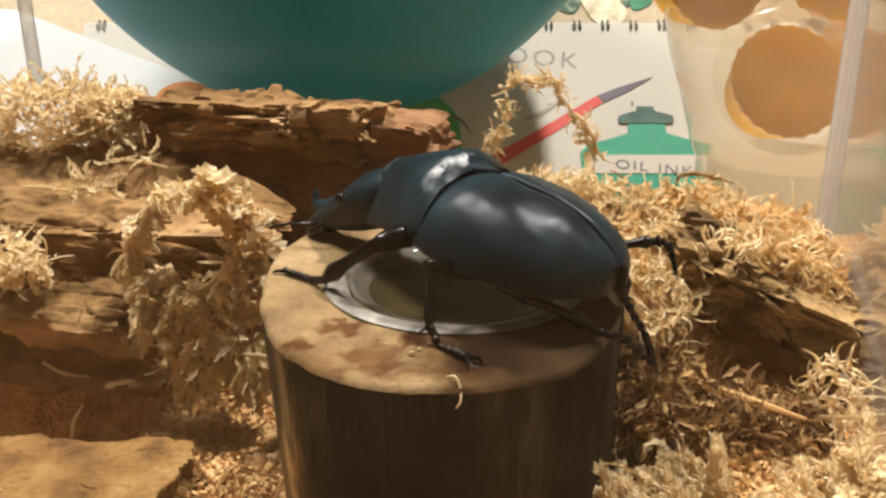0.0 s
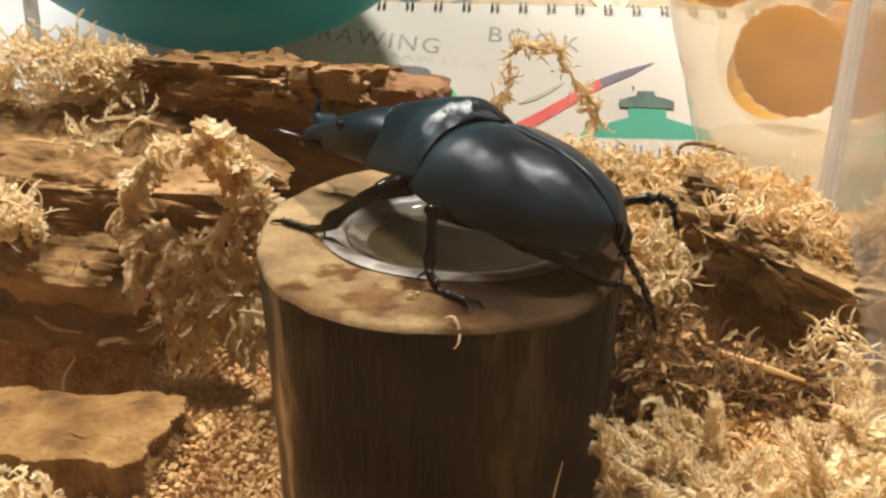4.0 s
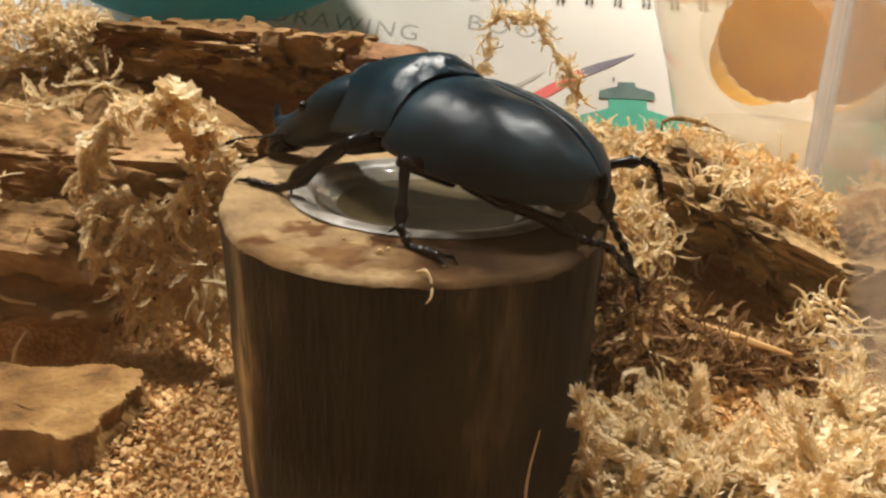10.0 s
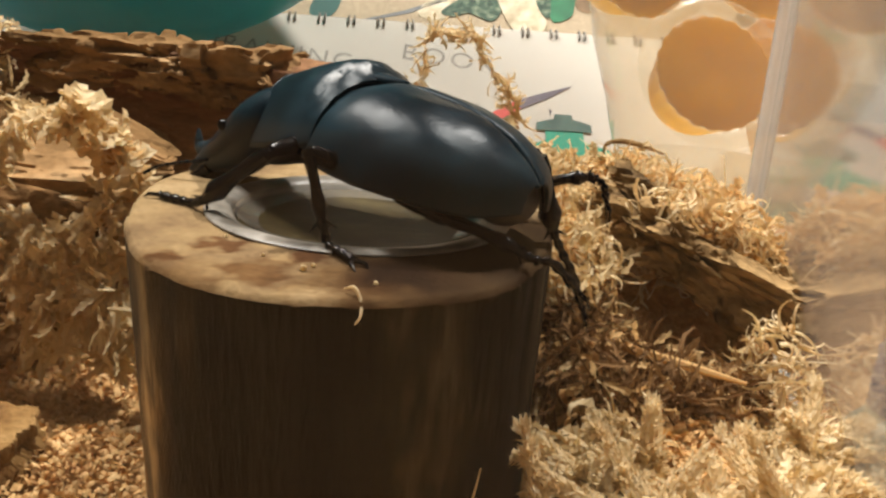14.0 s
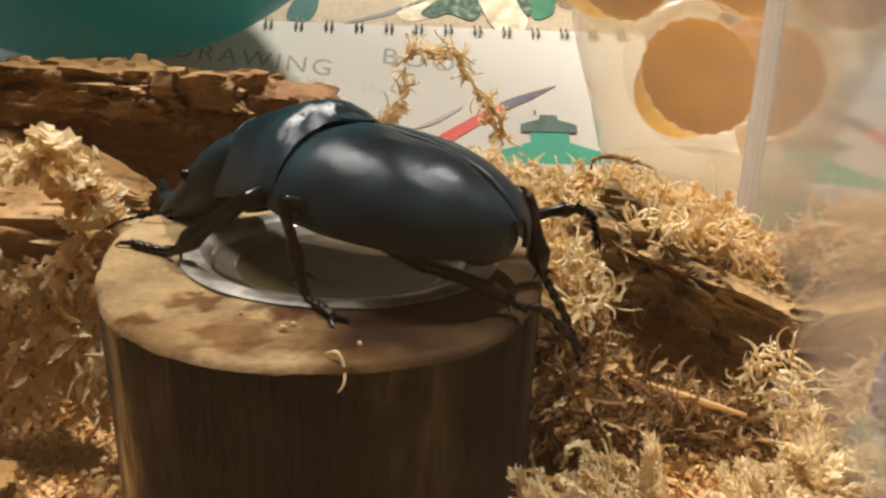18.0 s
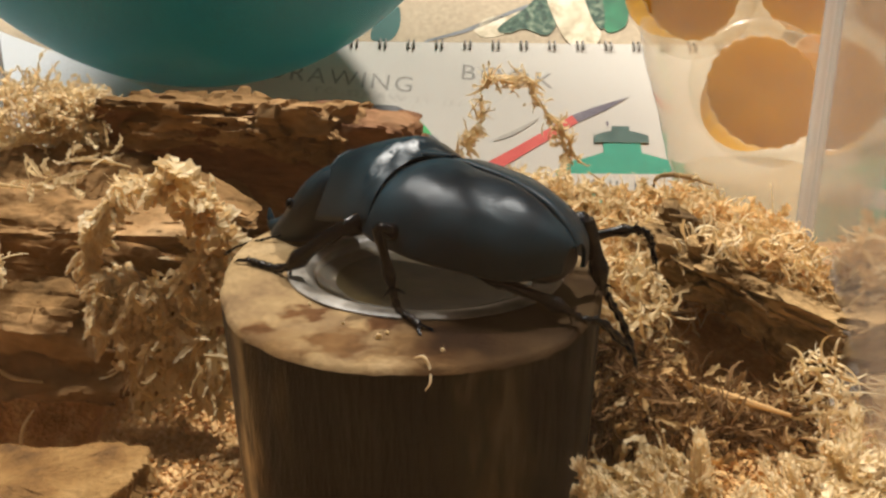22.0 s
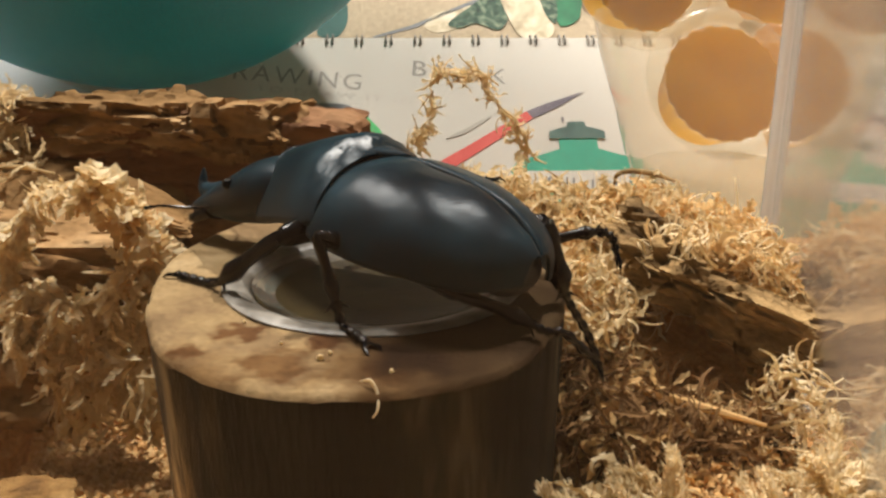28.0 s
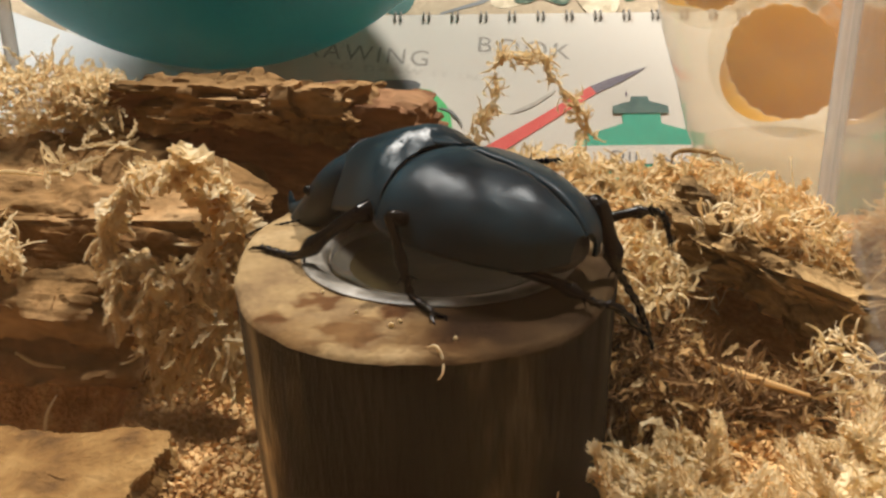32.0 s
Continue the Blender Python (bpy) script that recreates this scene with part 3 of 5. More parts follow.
    for j in range(rings - 1):
        for i in range(n):
            a, b = j * n + i, j * n + (i + 1) % n
            faces.append((a, b, b + n, a + n))
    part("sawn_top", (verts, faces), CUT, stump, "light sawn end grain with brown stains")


CUPX, CUPY, CUPR = 0.003, 0.194, 0.0285


def build_cup():
    cup = thing("food_cup", "cloudy plastic food cup sunk into the stump", "cup", pose(CUPX, CUPY, STOP))
    r = CUPR
    part("shell", lathe([(r * 0.7, -0.022), (r * 0.84, -0.012), (r * 0.845, -0.0022), (r * 0.87, -0.0004), (r * 0.92, 0.0006), (r * 1.00, 0.0010), (r * 1.05, 0.0008), (r * 1.065, 0.0005), (r * 1.065, 0.0002), (r * 0.99, 0.0002), (r * 0.96, -0.0006), (r * 0.82, -0.012), (r * 0.68, -0.021)]), CUP_WHITE, cup)
    part("jelly", lathe([(0, -0.0034), (r * 0.35, -0.0032), (r * 0.7, -0.0026), (r * 0.79, -0.0016), (r * 0.842, -0.0012), (r * 0.83, -0.010), (0, -0.016)]), JELLY_GREEN, cup, "half-eaten brownish jelly")
    part("film", lathe([(r * 0.70, -0.0020), (r * 0.76, -0.0013), (r * 0.84, -0.0005), (r * 0.86, 0.0002)]), CUP_FILM, cup, "thin milky film round the jelly")


build_stump()
build_cup()


# ---- bark pieces ----
def rough_slab(name, label, category, m, size, material, seed, rough=0.004, cells=(36, 18, 12), layer=0.0, taper=None, square=False, flaky=0.7):
    """A broken slab of wood: a box of many faces pushed about by noise, with layered sides."""
    lx, ly, lz = size
    verts, index, faces = [], {}, []
    nx, ny, nz = cells
    def v(i, j, k):
        key = (i, j, k)
        if key not in index:
            x, y, z = i / nx - 0.5, j / ny - 0.5, k / nz - 0.5
            p = Vector((x * lx, y * ly, z * lz))
            q = p * 55 + Vector((seed * 7.1, seed * 3.3, 0))
            out = Vector((x, y, z)) * 2
            big = noise.noise(q * 0.45)
            mid = noise.noise(Vector((q.x * 0.8, q.y * 1.4, q.z * 3.0)))
            fine = noise.noise(Vector((q.x * 2.2, q.y * 3, q.z * 7)))
            ridge = math.sin(p.z / lz * 22 + 2 * big) * layer
            e = Vector((out.x ** 3, out.y ** 3, out.z ** 3))
            flake = noise.cell(Vector((q.x * 1.1 + 2 * mid, q.y * 1.6, q.z * 2.6 + 2.5 * big))) * 0.50 + noise.cell(Vector((q.x * 3.1 + fine, q.y * 4, q.z * 8 + mid))) * 0.30
            d = rough * (1.0 * big + 0.6 * mid + 0.35 * fine + flaky * (flake - 0.4))
            p += Vector((e.x * (d * 1.6 + ridge), e.y * (d * 1.2 + ridge), e.z * d))
            r = 0.25 * abs(out.x) ** 12 if square else abs(out.x) ** 6
            p.z *= 1 - 0.25 * r
            p.y *= 1 - 0.18 * r
            if taper:
                f = 1 + taper * out.x
                p.z *= f
                p.y *= 0.5 + 0.5 * f
            index[key] = len(verts)
            verts.append(tuple(p))
        return index[key]
    for i in range(nx):
        for j in range(ny):
            faces.append((v(i, j, 0), v(i, j + 1, 0), v(i + 1, j + 1, 0), v(i + 1, j, 0)))
            faces.append((v(i, j, nz), v(i + 1, j, nz), v(i + 1, j + 1, nz), v(i, j + 1, nz)))
    for i in range(nx):
        for k in range(nz):
            faces.append((v(i, 0, k), v(i + 1, 0, k), v(i + 1, 0, k + 1), v(i, 0, k + 1)))
            faces.append((v(i, ny, k), v(i, ny, k + 1), v(i + 1, ny, k + 1), v(i + 1, ny, k)))
    for j in range(ny):
        for k in range(nz):
            faces.append((v(0, j, k), v(0, j, k + 1), v(0, j + 1, k + 1), v(0, j + 1, k)))
            faces.append((v(nx, j, k), v(nx, j + 1, k), v(nx, j + 1, k + 1), v(nx, j, k + 1)))
    ob = part(name, (verts, faces), material)
    ob.matrix_world = m
    return tagged(ob, label, category)


rough_slab("wood_chunk", "long red-brown chunk of rotten wood with a crumbling top", "wood", pose(-0.0500, 0.2925, 0.112, 3, 0, -17), (0.104, 0.022, 0.064), BARK_RED, 1, 0.0022, (150, 20, 80), 0.0005, square=True)
rough_slab("wood_crust", "crumbling lighter crust along the top of the wood chunk", "wood", pose(-0.0600, 0.2930, 0.1385, 0, 0, -17), (0.084, 0.024, 0.015), BARK, 9, 0.0036, (150, 36, 22), 0.0004, square=True)
rough_slab("bark_slab", "big weathered slab of orange-brown rotten wood", "wood", pose(-0.114, 0.2805, 0.1095, 24, 2, 4), (0.122, 0.044, 0.026), BARK, 2, 0.0045, (150, 56, 36), 0.0003, flaky=0.35)
rough_slab("bark_slab", "lower layered slab of dark brown wood", "wood", pose(-0.124, 0.258, 0.0875, 66, 3, -8), (0.110, 0.048, 0.022), BARK_LOW, 6, 0.0042, (130, 70, 28), 0.0003, flaky=0.35)
rough_slab("wood_splinter", "thin splintered tongue of orange-brown wood", "wood", pose(-0.0570, 0.250, 0.1240, 6, 16, -10), (0.032, 0.016, 0.006), BARK, 3, 0.0020, (70, 36, 12), 0.0003, -0.4)
rough_slab("bark_shelf", "small ledge of crumbling orange wood on the slab", "wood", pose(-0.1200, 0.2415, 0.0960, 44, 4, -6), (0.050, 0.016, 0.012), BARK, 12, 0.0062, (90, 36, 26), 0.0002, flaky=0.3)


def bark_plate():
    rnd = random.Random(8)
    edge = [(-0.134, 0.2060), (-0.120, 0.2079), (-0.1094, 0.2100), (-0.099, 0.2072), (-0.0885, 0.2062), (-0.0780, 0.2098), (-0.0662, 0.2072), (-0.0648, 0.1995), (-0.0668, 0.1960), (-0.0655, 0.1905), (-0.0690, 0.1850), (-0.0682, 0.1780), (-0.0735, 0.1745), (-0.0820, 0.1770), (-0.0935, 0.1752), (-0.1056, 0.1781), (-0.134, 0.1780)]
    ring = []
    for a, b in zip(edge, edge[1:] + edge[:1]):
        for k in range(7):
            f = k / 7
            ring.append(Vector((a[0] + (b[0] - a[0]) * f + rnd.uniform(-0.0006, 0.0006), a[1] + (b[1] - a[1]) * f + rnd.uniform(-0.0006, 0.0006), 0)))
    mid = Vector((-0.099, 0.192, 0))
    top = 0.0715
    n = len(ring)
    verts, faces = [], []
    levels = [(1.06, -0.0120), (1.00, -0.0090), (1.02, -0.0066), (0.975, -0.0045), (0.985, -0.0024), (1.0, -0.0004), (0.992, 0.0), (0.93, 0.0), (0.84, 0.0), (0.74, 0.0), (0.62, 0.0), (0.5, 0.0), (0.38, 0.0), (0.26, 0.0), (0.13, 0.0)]
    for f, dz in levels:
        for p in ring:
            q = mid + (p - mid) * f
            v = Vector((q.x * 90, q.y * 90, dz * 300))
            w = 0.0009 * noise.noise(v * 0.5) + 0.0005 * noise.noise(Vector((q.x * 200, q.y * 240, 3))) + 0.0004 * (noise.cell(Vector((q.x * 120 + 3 * noise.noise(v), q.y * 150, 5))) - 0.5)
            for px, py, pr in ((-0.083, 0.192, 0.0022), (-0.076, 0.193, 0.0020), (-0.098, 0.200, 0.0024), (-0.104, 0.188, 0.0028)):
                w -= 0.0009 * math.exp(-((q.x - px) ** 2 + (q.y - py) ** 2) / pr ** 2) * (dz > -0.001)
            jag = 0.0022 * noise.noise(Vector((q.x * 260, q.y * 260, dz * 600))) if dz < -0.001 else 0.0
            q = q + (q - mid).normalized() * jag
            verts.append((q.x, q.y, top + dz + w))
    for j in range(len(levels) - 1):
        for i in range(n):
            a, b = j * n + i, j * n + (i + 1) % n
            faces.append((a, b, b + n, a + n))
    faces.append(tuple(range((len(levels) - 1) * n, len(levels) * n)))
    faces.append(tuple(range(n))[::-1])
    tagged(part("bark_plate", (verts, faces), BARK_PALE), "flat pale brown plate of bark with broken edges", "bark")


bark_plate()
rough_slab("bark_chunk", "grey-brown chunk of bark under the moss", "bark", pose(0.0855, 0.2235, 0.1100, 24, 21, 0), (0.052, 0.028, 0.016), BARK_GREY, 5, 0.0052, (110, 60, 36), 0.0006, -0.12, flaky=0.9)


# ---- moss ----
def strands(name, label, seed, count, place, material, length=(0.008, 0.02), width=0.00045, leaves=5, curl=1.0, lift=0.3, leaf=0.0016, lean=0.75, flat=0.0):
    """A tangle of dry moss: bent shoots, each clad in small overlapping pointed leaves."""
    rnd = random.Random(seed)
    verts, faces = [], []
    for _ in range(count):
        p, out = place(rnd)
        p = Vector(p)
        d = (Vector(out) * lift + Vector((rnd.gauss(0, 1), rnd.gauss(0, 1), rnd.gauss(0, 0.7)))).normalized()
        d = (d - Vector(out) * d.dot(Vector(out)) * flat).normalized()
        bend = Vector((rnd.gauss(0, 1), rnd.gauss(0, 1), rnd.gauss(-0.2, 0.8))) * curl
        ln = rnd.uniform(*length)
        seg = 8
        w = width * rnd.uniform(0.6, 1.5)
        prev = None
        pts, dirs = [], []
        for s in range(seg + 1):
            pts.append(p.copy())
            dirs.append(d.copy())
            a = d.orthogonal().normalized()
            b = d.cross(a)
            r = w * (1 - 0.8 * s / seg)
            base = len(verts)
            for k in range(3):
                verts.append(tuple(p + r * (math.cos(2.094 * k) * a + math.sin(2.094 * k) * b)))
            if prev is not None:
                for k in range(3):
                    faces.append((prev + k, prev + (k + 1) % 3, base + (k + 1) % 3, base + k))
            prev = base
            d = (d + bend.cross(d) * (1.1 / seg)).normalized()
            bend = bend + 0.5 * Vector((rnd.gauss(0, 0.3), rnd.gauss(0, 0.3), rnd.gauss(0, 0.3)))
            p = p + d * (ln / seg)
        n = max(0, round(leaves * rnd.uniform(0.5, 1.4)))
        spin = rnd.uniform(0, 6.28)
        for c in range(n):
            f = (c + 0.3 + 0.5 * rnd.random()) / n * seg
            i = min(seg - 1, int(f))
            q = pts[i].lerp(pts[i + 1], f - i)
            e = dirs[i]
            a = e.orthogonal().normalized()
            b = e.cross(a)
            spin += 2.4
            rad = math.cos(spin) * a + math.sin(spin) * b
            th = lean * rnd.uniform(0.5, 1.4)
            u = e * math.cos(th) + rad * math.sin(th)
            side = e.cross(rad)
            l = leaf * rnd.uniform(0.6, 1.3) * (1.1 - 0.5 * f / seg)
            cup = (rad * math.cos(th) - e * math.sin(th)) * l * 0.22
            base = len(verts)
            for v in (q, q + u * l * 0.45 + side * l * 0.40 + cup * 0.3, q + u * l - cup * 0.8, q + u * l * 0.45 - side * l * 0.40 + cup * 0.3, q + u * l * 0.5 - cup * 0.5):
                verts.append(tuple(v))
            faces.extend([(base, base + 1, base + 4), (base + 1, base + 2, base + 4), (base + 2, base + 3, base + 4), (base + 3, base, base + 4)])
    ob = part(name, (verts, faces), material, smooth=False)
    return tagged(ob, label, "moss", kind="stuff")


def plumes(name, label, seed, count, place, material, length=(0.010, 0.020), thick=(0.0012, 0.0024), scales=44, leaf=0.0032, lean=0.45, curl=0.8, lift=0.3, fall=0.0, flat=0.0):
    """Fat moss shoots: a tapered curved body thickly clad in overlapping pointed scales."""
    rnd = random.Random(seed)
    verts, faces = [], []
    for _ in range(count):
        p, out = place(rnd)
        p, out = Vector(p), Vector(out)
        d = (out * lift + Vector((rnd.gauss(0, 1), rnd.gauss(0, 1), rnd.gauss(0, 0.7) - fall))).normalized()
        d = (d - out * d.dot(out) * flat).normalized()
        bend = Vector((rnd.gauss(0, 1), rnd.gauss(0, 1), rnd.gauss(0, 0.8))) * curl
        ln, w = rnd.uniform(*length), rnd.uniform(*thick)
        seg, sides = 9, 6
        pts, dirs, rad = [], [], []
        prev = None
        for k in range(seg + 1):
            f = k / seg
            r = w * (0.35 + 0.65 * math.sin(math.pi * min(1.0, 0.18 + 0.95 * f) ** 0.8)) * rnd.uniform(0.85, 1.15)
            pts.append(p.copy())
            dirs.append(d.copy())
            rad.append(r)
            a = d.orthogonal().normalized()
            b = d.cross(a)
            base = len(verts)
            for q in range(sides):
                t = 2 * math.pi * q / sides
                verts.append(tuple(p + 0.62 * r * rnd.uniform(0.8, 1.2) * (math.cos(t) * a + math.sin(t) * b)))
            if prev is not None:
                for q in range(sides):
                    faces.append((prev + q, prev + (q + 1) % sides, base + (q + 1) % sides, base + q))
            prev = base
            d = (d + bend.cross(d) * (0.9 / seg) - Vector((0, 0, fall * 0.8 / seg))).normalized()
            p = p + d * (ln / seg)
        n = round(scales * rnd.uniform(0.7, 1.2))
        spin = rnd.uniform(0, 6.28)
        for c in range(n):
            f = (c + rnd.random()) / n * seg
            i = min(seg - 1, int(f))
            q = pts[i].lerp(pts[i + 1], f - i)
            e = dirs[i]
            a = e.orthogonal().normalized()
            b = e.cross(a)
            spin += 2.4
            out2 = math.cos(spin) * a + math.sin(spin) * b
            th = lean * rnd.uniform(0.4, 1.5)
            u = e * math.cos(th) + out2 * math.sin(th)
            side = e.cross(out2)
            l = leaf * rnd.uniform(0.6, 1.3) * (1.1 - 0.4 * f / seg)
            cup = (out2 * math.cos(th) - e * math.sin(th)) * l * 0.2
            q = q + out2 * rad[i] * 0.55
            base = len(verts)
            for v in (q, q + u * l * 0.4 + side * l * 0.23 + cup * 0.2, q + u * l - cup, q + u * l * 0.4 - side * l * 0.23 + cup * 0.2, q + u * l * 0.45 + cup * 0.8):
                verts.append(tuple(v))
            faces.extend([(base, base + 1, base + 4), (base + 1, base + 2, base + 4), (base + 2, base + 3, base + 4), (base + 3, base, base + 4)])
    ob = part(name, (verts, faces), material, smooth=False)
    return tagged(ob, label, "moss", kind="stuff")


def fronds(name, label, seed, count, place, material, length=(0.006, 0.012), width=(0.0008, 0.0014), curl=1.0, lift=0.2, flat=0.6, fall=0.0, teeth=0.35, cup=0.45):
    """Dry leafy scraps: curved cupped ribbons with ragged toothed margins and a midrib."""
    rnd = random.Random(seed)
    verts, faces = [], []
    for _ in range(count):
        p, out = place(rnd)
        p, out = Vector(p), Vector(out)
        d = (out * lift + Vector((rnd.gauss(0, 1), rnd.gauss(0, 1), rnd.gauss(0, 0.7) - fall))).normalized()
        d = (d - out * d.dot(out) * flat).normalized()
        up = (out + 0.5 * Vector((rnd.gauss(0, 1), rnd.gauss(0, 1), rnd.gauss(0, 1)))).normalized()
        bend = Vector((rnd.gauss(0, 1), rnd.gauss(0, 1), rnd.gauss(0, 0.8))) * curl
        ln, w = rnd.uniform(*length), rnd.uniform(*width)
        seg = 8
        tip = rnd.uniform(0.9, 1.5)
        prev = None
        for k in range(seg + 1):
            f = k / seg
            side = d.cross(up)
            if side.length < 0.05:
                side = d.orthogonal()
            side.normalize()
            nrm = side.cross(d)
            body = w * (0.25 + math.sin(math.pi * min(1.0, 0.10 + 0.90 * f) ** tip)) * 0.85
            base = len(verts)
            for sgn in (-1, 0, 1):
                if sgn:
                    notch = 1 + teeth * (1 if (k + (sgn > 0)) % 2 else -1) * rnd.uniform(0.5, 1.3)
                    q = p + side * sgn * body * notch + nrm * body * cup * rnd.uniform(0.7, 1.3) + d * body * 0.5 * (notch > 1)
                else:
                    q = p
                verts.append(tuple(q))
            if prev is not None:
                faces.append((prev, prev + 1, base + 1, base))
                faces.append((prev + 1, prev + 2, base + 2, base + 1))
            prev = base
            d = (d + bend.cross(d) * (1.2 / seg) - Vector((0, 0, fall * 0.6 / seg))).normalized()
            bend = bend + Vector((rnd.gauss(0, 0.25), rnd.gauss(0, 0.25), rnd.gauss(0, 0.25)))
            p = p + d * (ln / seg)
    ob = part(name, (verts, faces), material, smooth=False)
    return tagged(ob, label, "moss", kind="stuff")


def blob(cx, cy, cz, rx, ry, rz, shell=0.35):
    """Places within an ellipsoid, most of them near its skin."""
    def place(rnd):
        while True:
            v = Vector((rnd.gauss(0, 1), rnd.gauss(0, 1), rnd.gauss(0, 1))).normalized()
            r = 1 - shell * rnd.random() ** 1.3
            p = Vector((cx + rx * v.x * r, cy + ry * v.y * r, cz + rz * v.z * r))
            if in_tank(p.x, p.y):
                return p, v
    return place


def several(*blobs):
    def place(rnd):
        return blobs[rnd.randrange(len(blobs))](rnd)
    return place


def hoop(points, r, along=False):
    pts = spline(points, 10)
    def place(rnd):
        i = rnd.randrange(1, len(pts))
        c = pts[i]
        if along:
            u = (pts[i] - pts[i - 1]).normalized() * rnd.choice((1, -1))
            return c + Vector((rnd.gauss(0, r), rnd.gauss(0, r), rnd.gauss(0, r))), u
        v = Vector((rnd.gauss(0, 1), rnd.gauss(0, 1), rnd.gauss(0, 1))).normalized()
        return c + v * r * rnd.random(), v
    return place


def build_moss():
    mound = several(blob(0.072, 0.258, 0.1160, 0.020, 0.012, 0.0095), blob(0.078, 0.252, 0.109, 0.036, 0.024, 0.015), blob(0.040, 0.250, 0.108, 0.026, 0.026, 0.018), blob(0.092, 0.244, 0.112, 0.020, 0.018, 0.011), blob(0.088, 0.240, 0.114, 0.017, 0.008, 0.005),
                    blob(0.053, 0.226, 0.096, 0.010, 0.020, 0.021), blob(0.052, 0.204, 0.086, 0.011, 0.02, 0.014))
    skin = several(blob(0.072, 0.258, 0.1165, 0.020, 0.012, 0.0095, 0.15), blob(0.080, 0.248, 0.109, 0.034, 0.025, 0.014, 0.15), blob(0.088, 0.240, 0.113, 0.018, 0.008, 0.006, 0.15), blob(0.046, 0.244, 0.109, 0.024, 0.024, 0.016, 0.15), blob(0.054, 0.218, 0.098, 0.011, 0.018, 0.02, 0.1))
    fronds("moss_mound", "high mound of golden dried moss", 11, 2700, mound, MOSS_GOLD, (0.004, 0.009), (0.0006, 0.0015), 1.2, 0.1, 0.85)
    fronds("moss_mound", "shaggy cream scraps on the mound of dried moss", 41, 1000, skin, MOSS, (0.004, 0.010), (0.0005, 0.0012), 1.5, 0.15, 0.88, teeth=0.5, cup=0.7)
    strands("moss_threads", "pale curly threads over the moss mound", 21, 800, skin, MOSS_PALE, (0.007, 0.015), 0.00042, 0, curl=2.0, flat=0.9, lift=0.0)
    strands("moss_threads", "nests of cream curls on the moss mound", 23, 190, several(blob(0.076, 0.226, 0.1195, 0.008, 0.004, 0.004), blob(0.090, 0.230, 0.1180, 0.007, 0.004, 0.004), blob(0.062, 0.232, 0.120, 0.008, 0.005, 0.004), blob(0.056, 0.212, 0.106, 0.005, 0.006, 0.006)), MOSS_PALE, (0.007, 0.014), 0.00050, 0, curl=2.4, flat=0.5, lift=0.2)
    brow = several(blob(0.073, 0.222, 0.1200, 0.010, 0.005, 0.003), blob(0.087, 0.223, 0.1165, 0.009, 0.005, 0.003), blob(0.100, 0.224, 0.1120, 0.006, 0.006, 0.004))
    strands("moss_threads", "pale curls over the edge of the bark piece", 24, 150, brow, MOSS_PALE, (0.006, 0.012), 0.00045, 0, curl=2.2, flat=0.8, lift=0.0)
    fronds("moss_mound", "golden scraps of moss on the bark piece", 49, 110, brow, MOSS_GOLD, (0.005, 0.010), (0.0007, 0.0013), 1.2, 0.1, 0.85)
    strands("moss_threads", "long wavy fibres lying over the moss mound", 22, 130, skin, MOSS, (0.010, 0.018), 0.00050, 3, curl=0.9, flat=0.95, lift=0.0, leaf=0.0022)
    heap = several(blob(0.044, 0.150, 0.078, 0.006, 0.010, 0.012), blob(0.050, 0.162, 0.081, 0.010, 0.014, 0.013), blob(0.054, 0.146, 0.078, 0.016, 0.008, 0.011), blob(0.072, 0.144, 0.078, 0.014, 0.007, 0.010), blob(0.086, 0.152, 0.080, 0.012, 0.009, 0.010), blob(0.094, 0.166, 0.082, 0.008, 0.010, 0.010))
    fronds("moss_heap", "loose heap of pale feathery dried moss", 12, 1200, heap, MOSS_PALE, (0.005, 0.010), (0.0006, 0.0012), 1.3, 0.2, 0.75, 0.0, 0.5, 0.8)
    plumes("moss_heap", "long feathery cream shoots lying on the moss heap", 53, 70, heap, MOSS_PALE, (0.014, 0.024), (0.0013, 0.0022), 230, 0.0027, 0.75, 0.6, 0.1, 0.0, 0.9)
    plumes("moss_heap", "short feathery shoots in the moss heap", 58, 110, heap, MOSS, (0.006, 0.012), (0.0011, 0.0018), 110, 0.0024, 0.75, 0.9, 0.2, 0.0, 0.8)
    strands("moss_heap", "loose pale strands in the moss heap", 42, 260, heap, MOSS_PALE, (0.008, 0.016), 0.0004, 6, curl=2.0, leaf=0.0018, lean=0.5, flat=0.6)
    hollow = several(blob(0.060, 0.190, 0.090, 0.018, 0.014, 0.008), blob(0.078, 0.192, 0.087, 0.016, 0.010, 0.007), blob(0.052, 0.204, 0.092, 0.010, 0.014, 0.012))
    fronds("moss_heap", "golden moss in the hollow beside the stump", 50, 120, hollow, MOSS_GOLD, (0.005, 0.010), (0.0005, 0.0010), 1.1, 0.2, 0.8)
    # these two paint the shade under the overhang as browner moss
    strands("moss_heap", "fine moss fibres in the hollow beside the stump, browned for shade", 62, 200, hollow, MOSS_SHADE, (0.006, 0.011), 0.00030, 0, curl=1.2, flat=0.9, lift=0.0)
    fronds("moss_heap", "moss in the hollow beside the stump, browned for shade", 47, 900, hollow, MOSS_SHADE, (0.005, 0.012), (0.0003, 0.0007), 1.0, 0.1, 0.8)
    strands("moss_heap", "tuft of pale moss threads by the side wall", 13, 150, several(
        blob(0.093, 0.189, 0.097, 0.007, 0.007, 0.008), blob(0.096, 0.18, 0.087, 0.006, 0.010, 0.010)), MOSS_PALE, (0.005, 0.010), 0.00050, 1, curl=1.6, flat=0.7, lift=0.0)
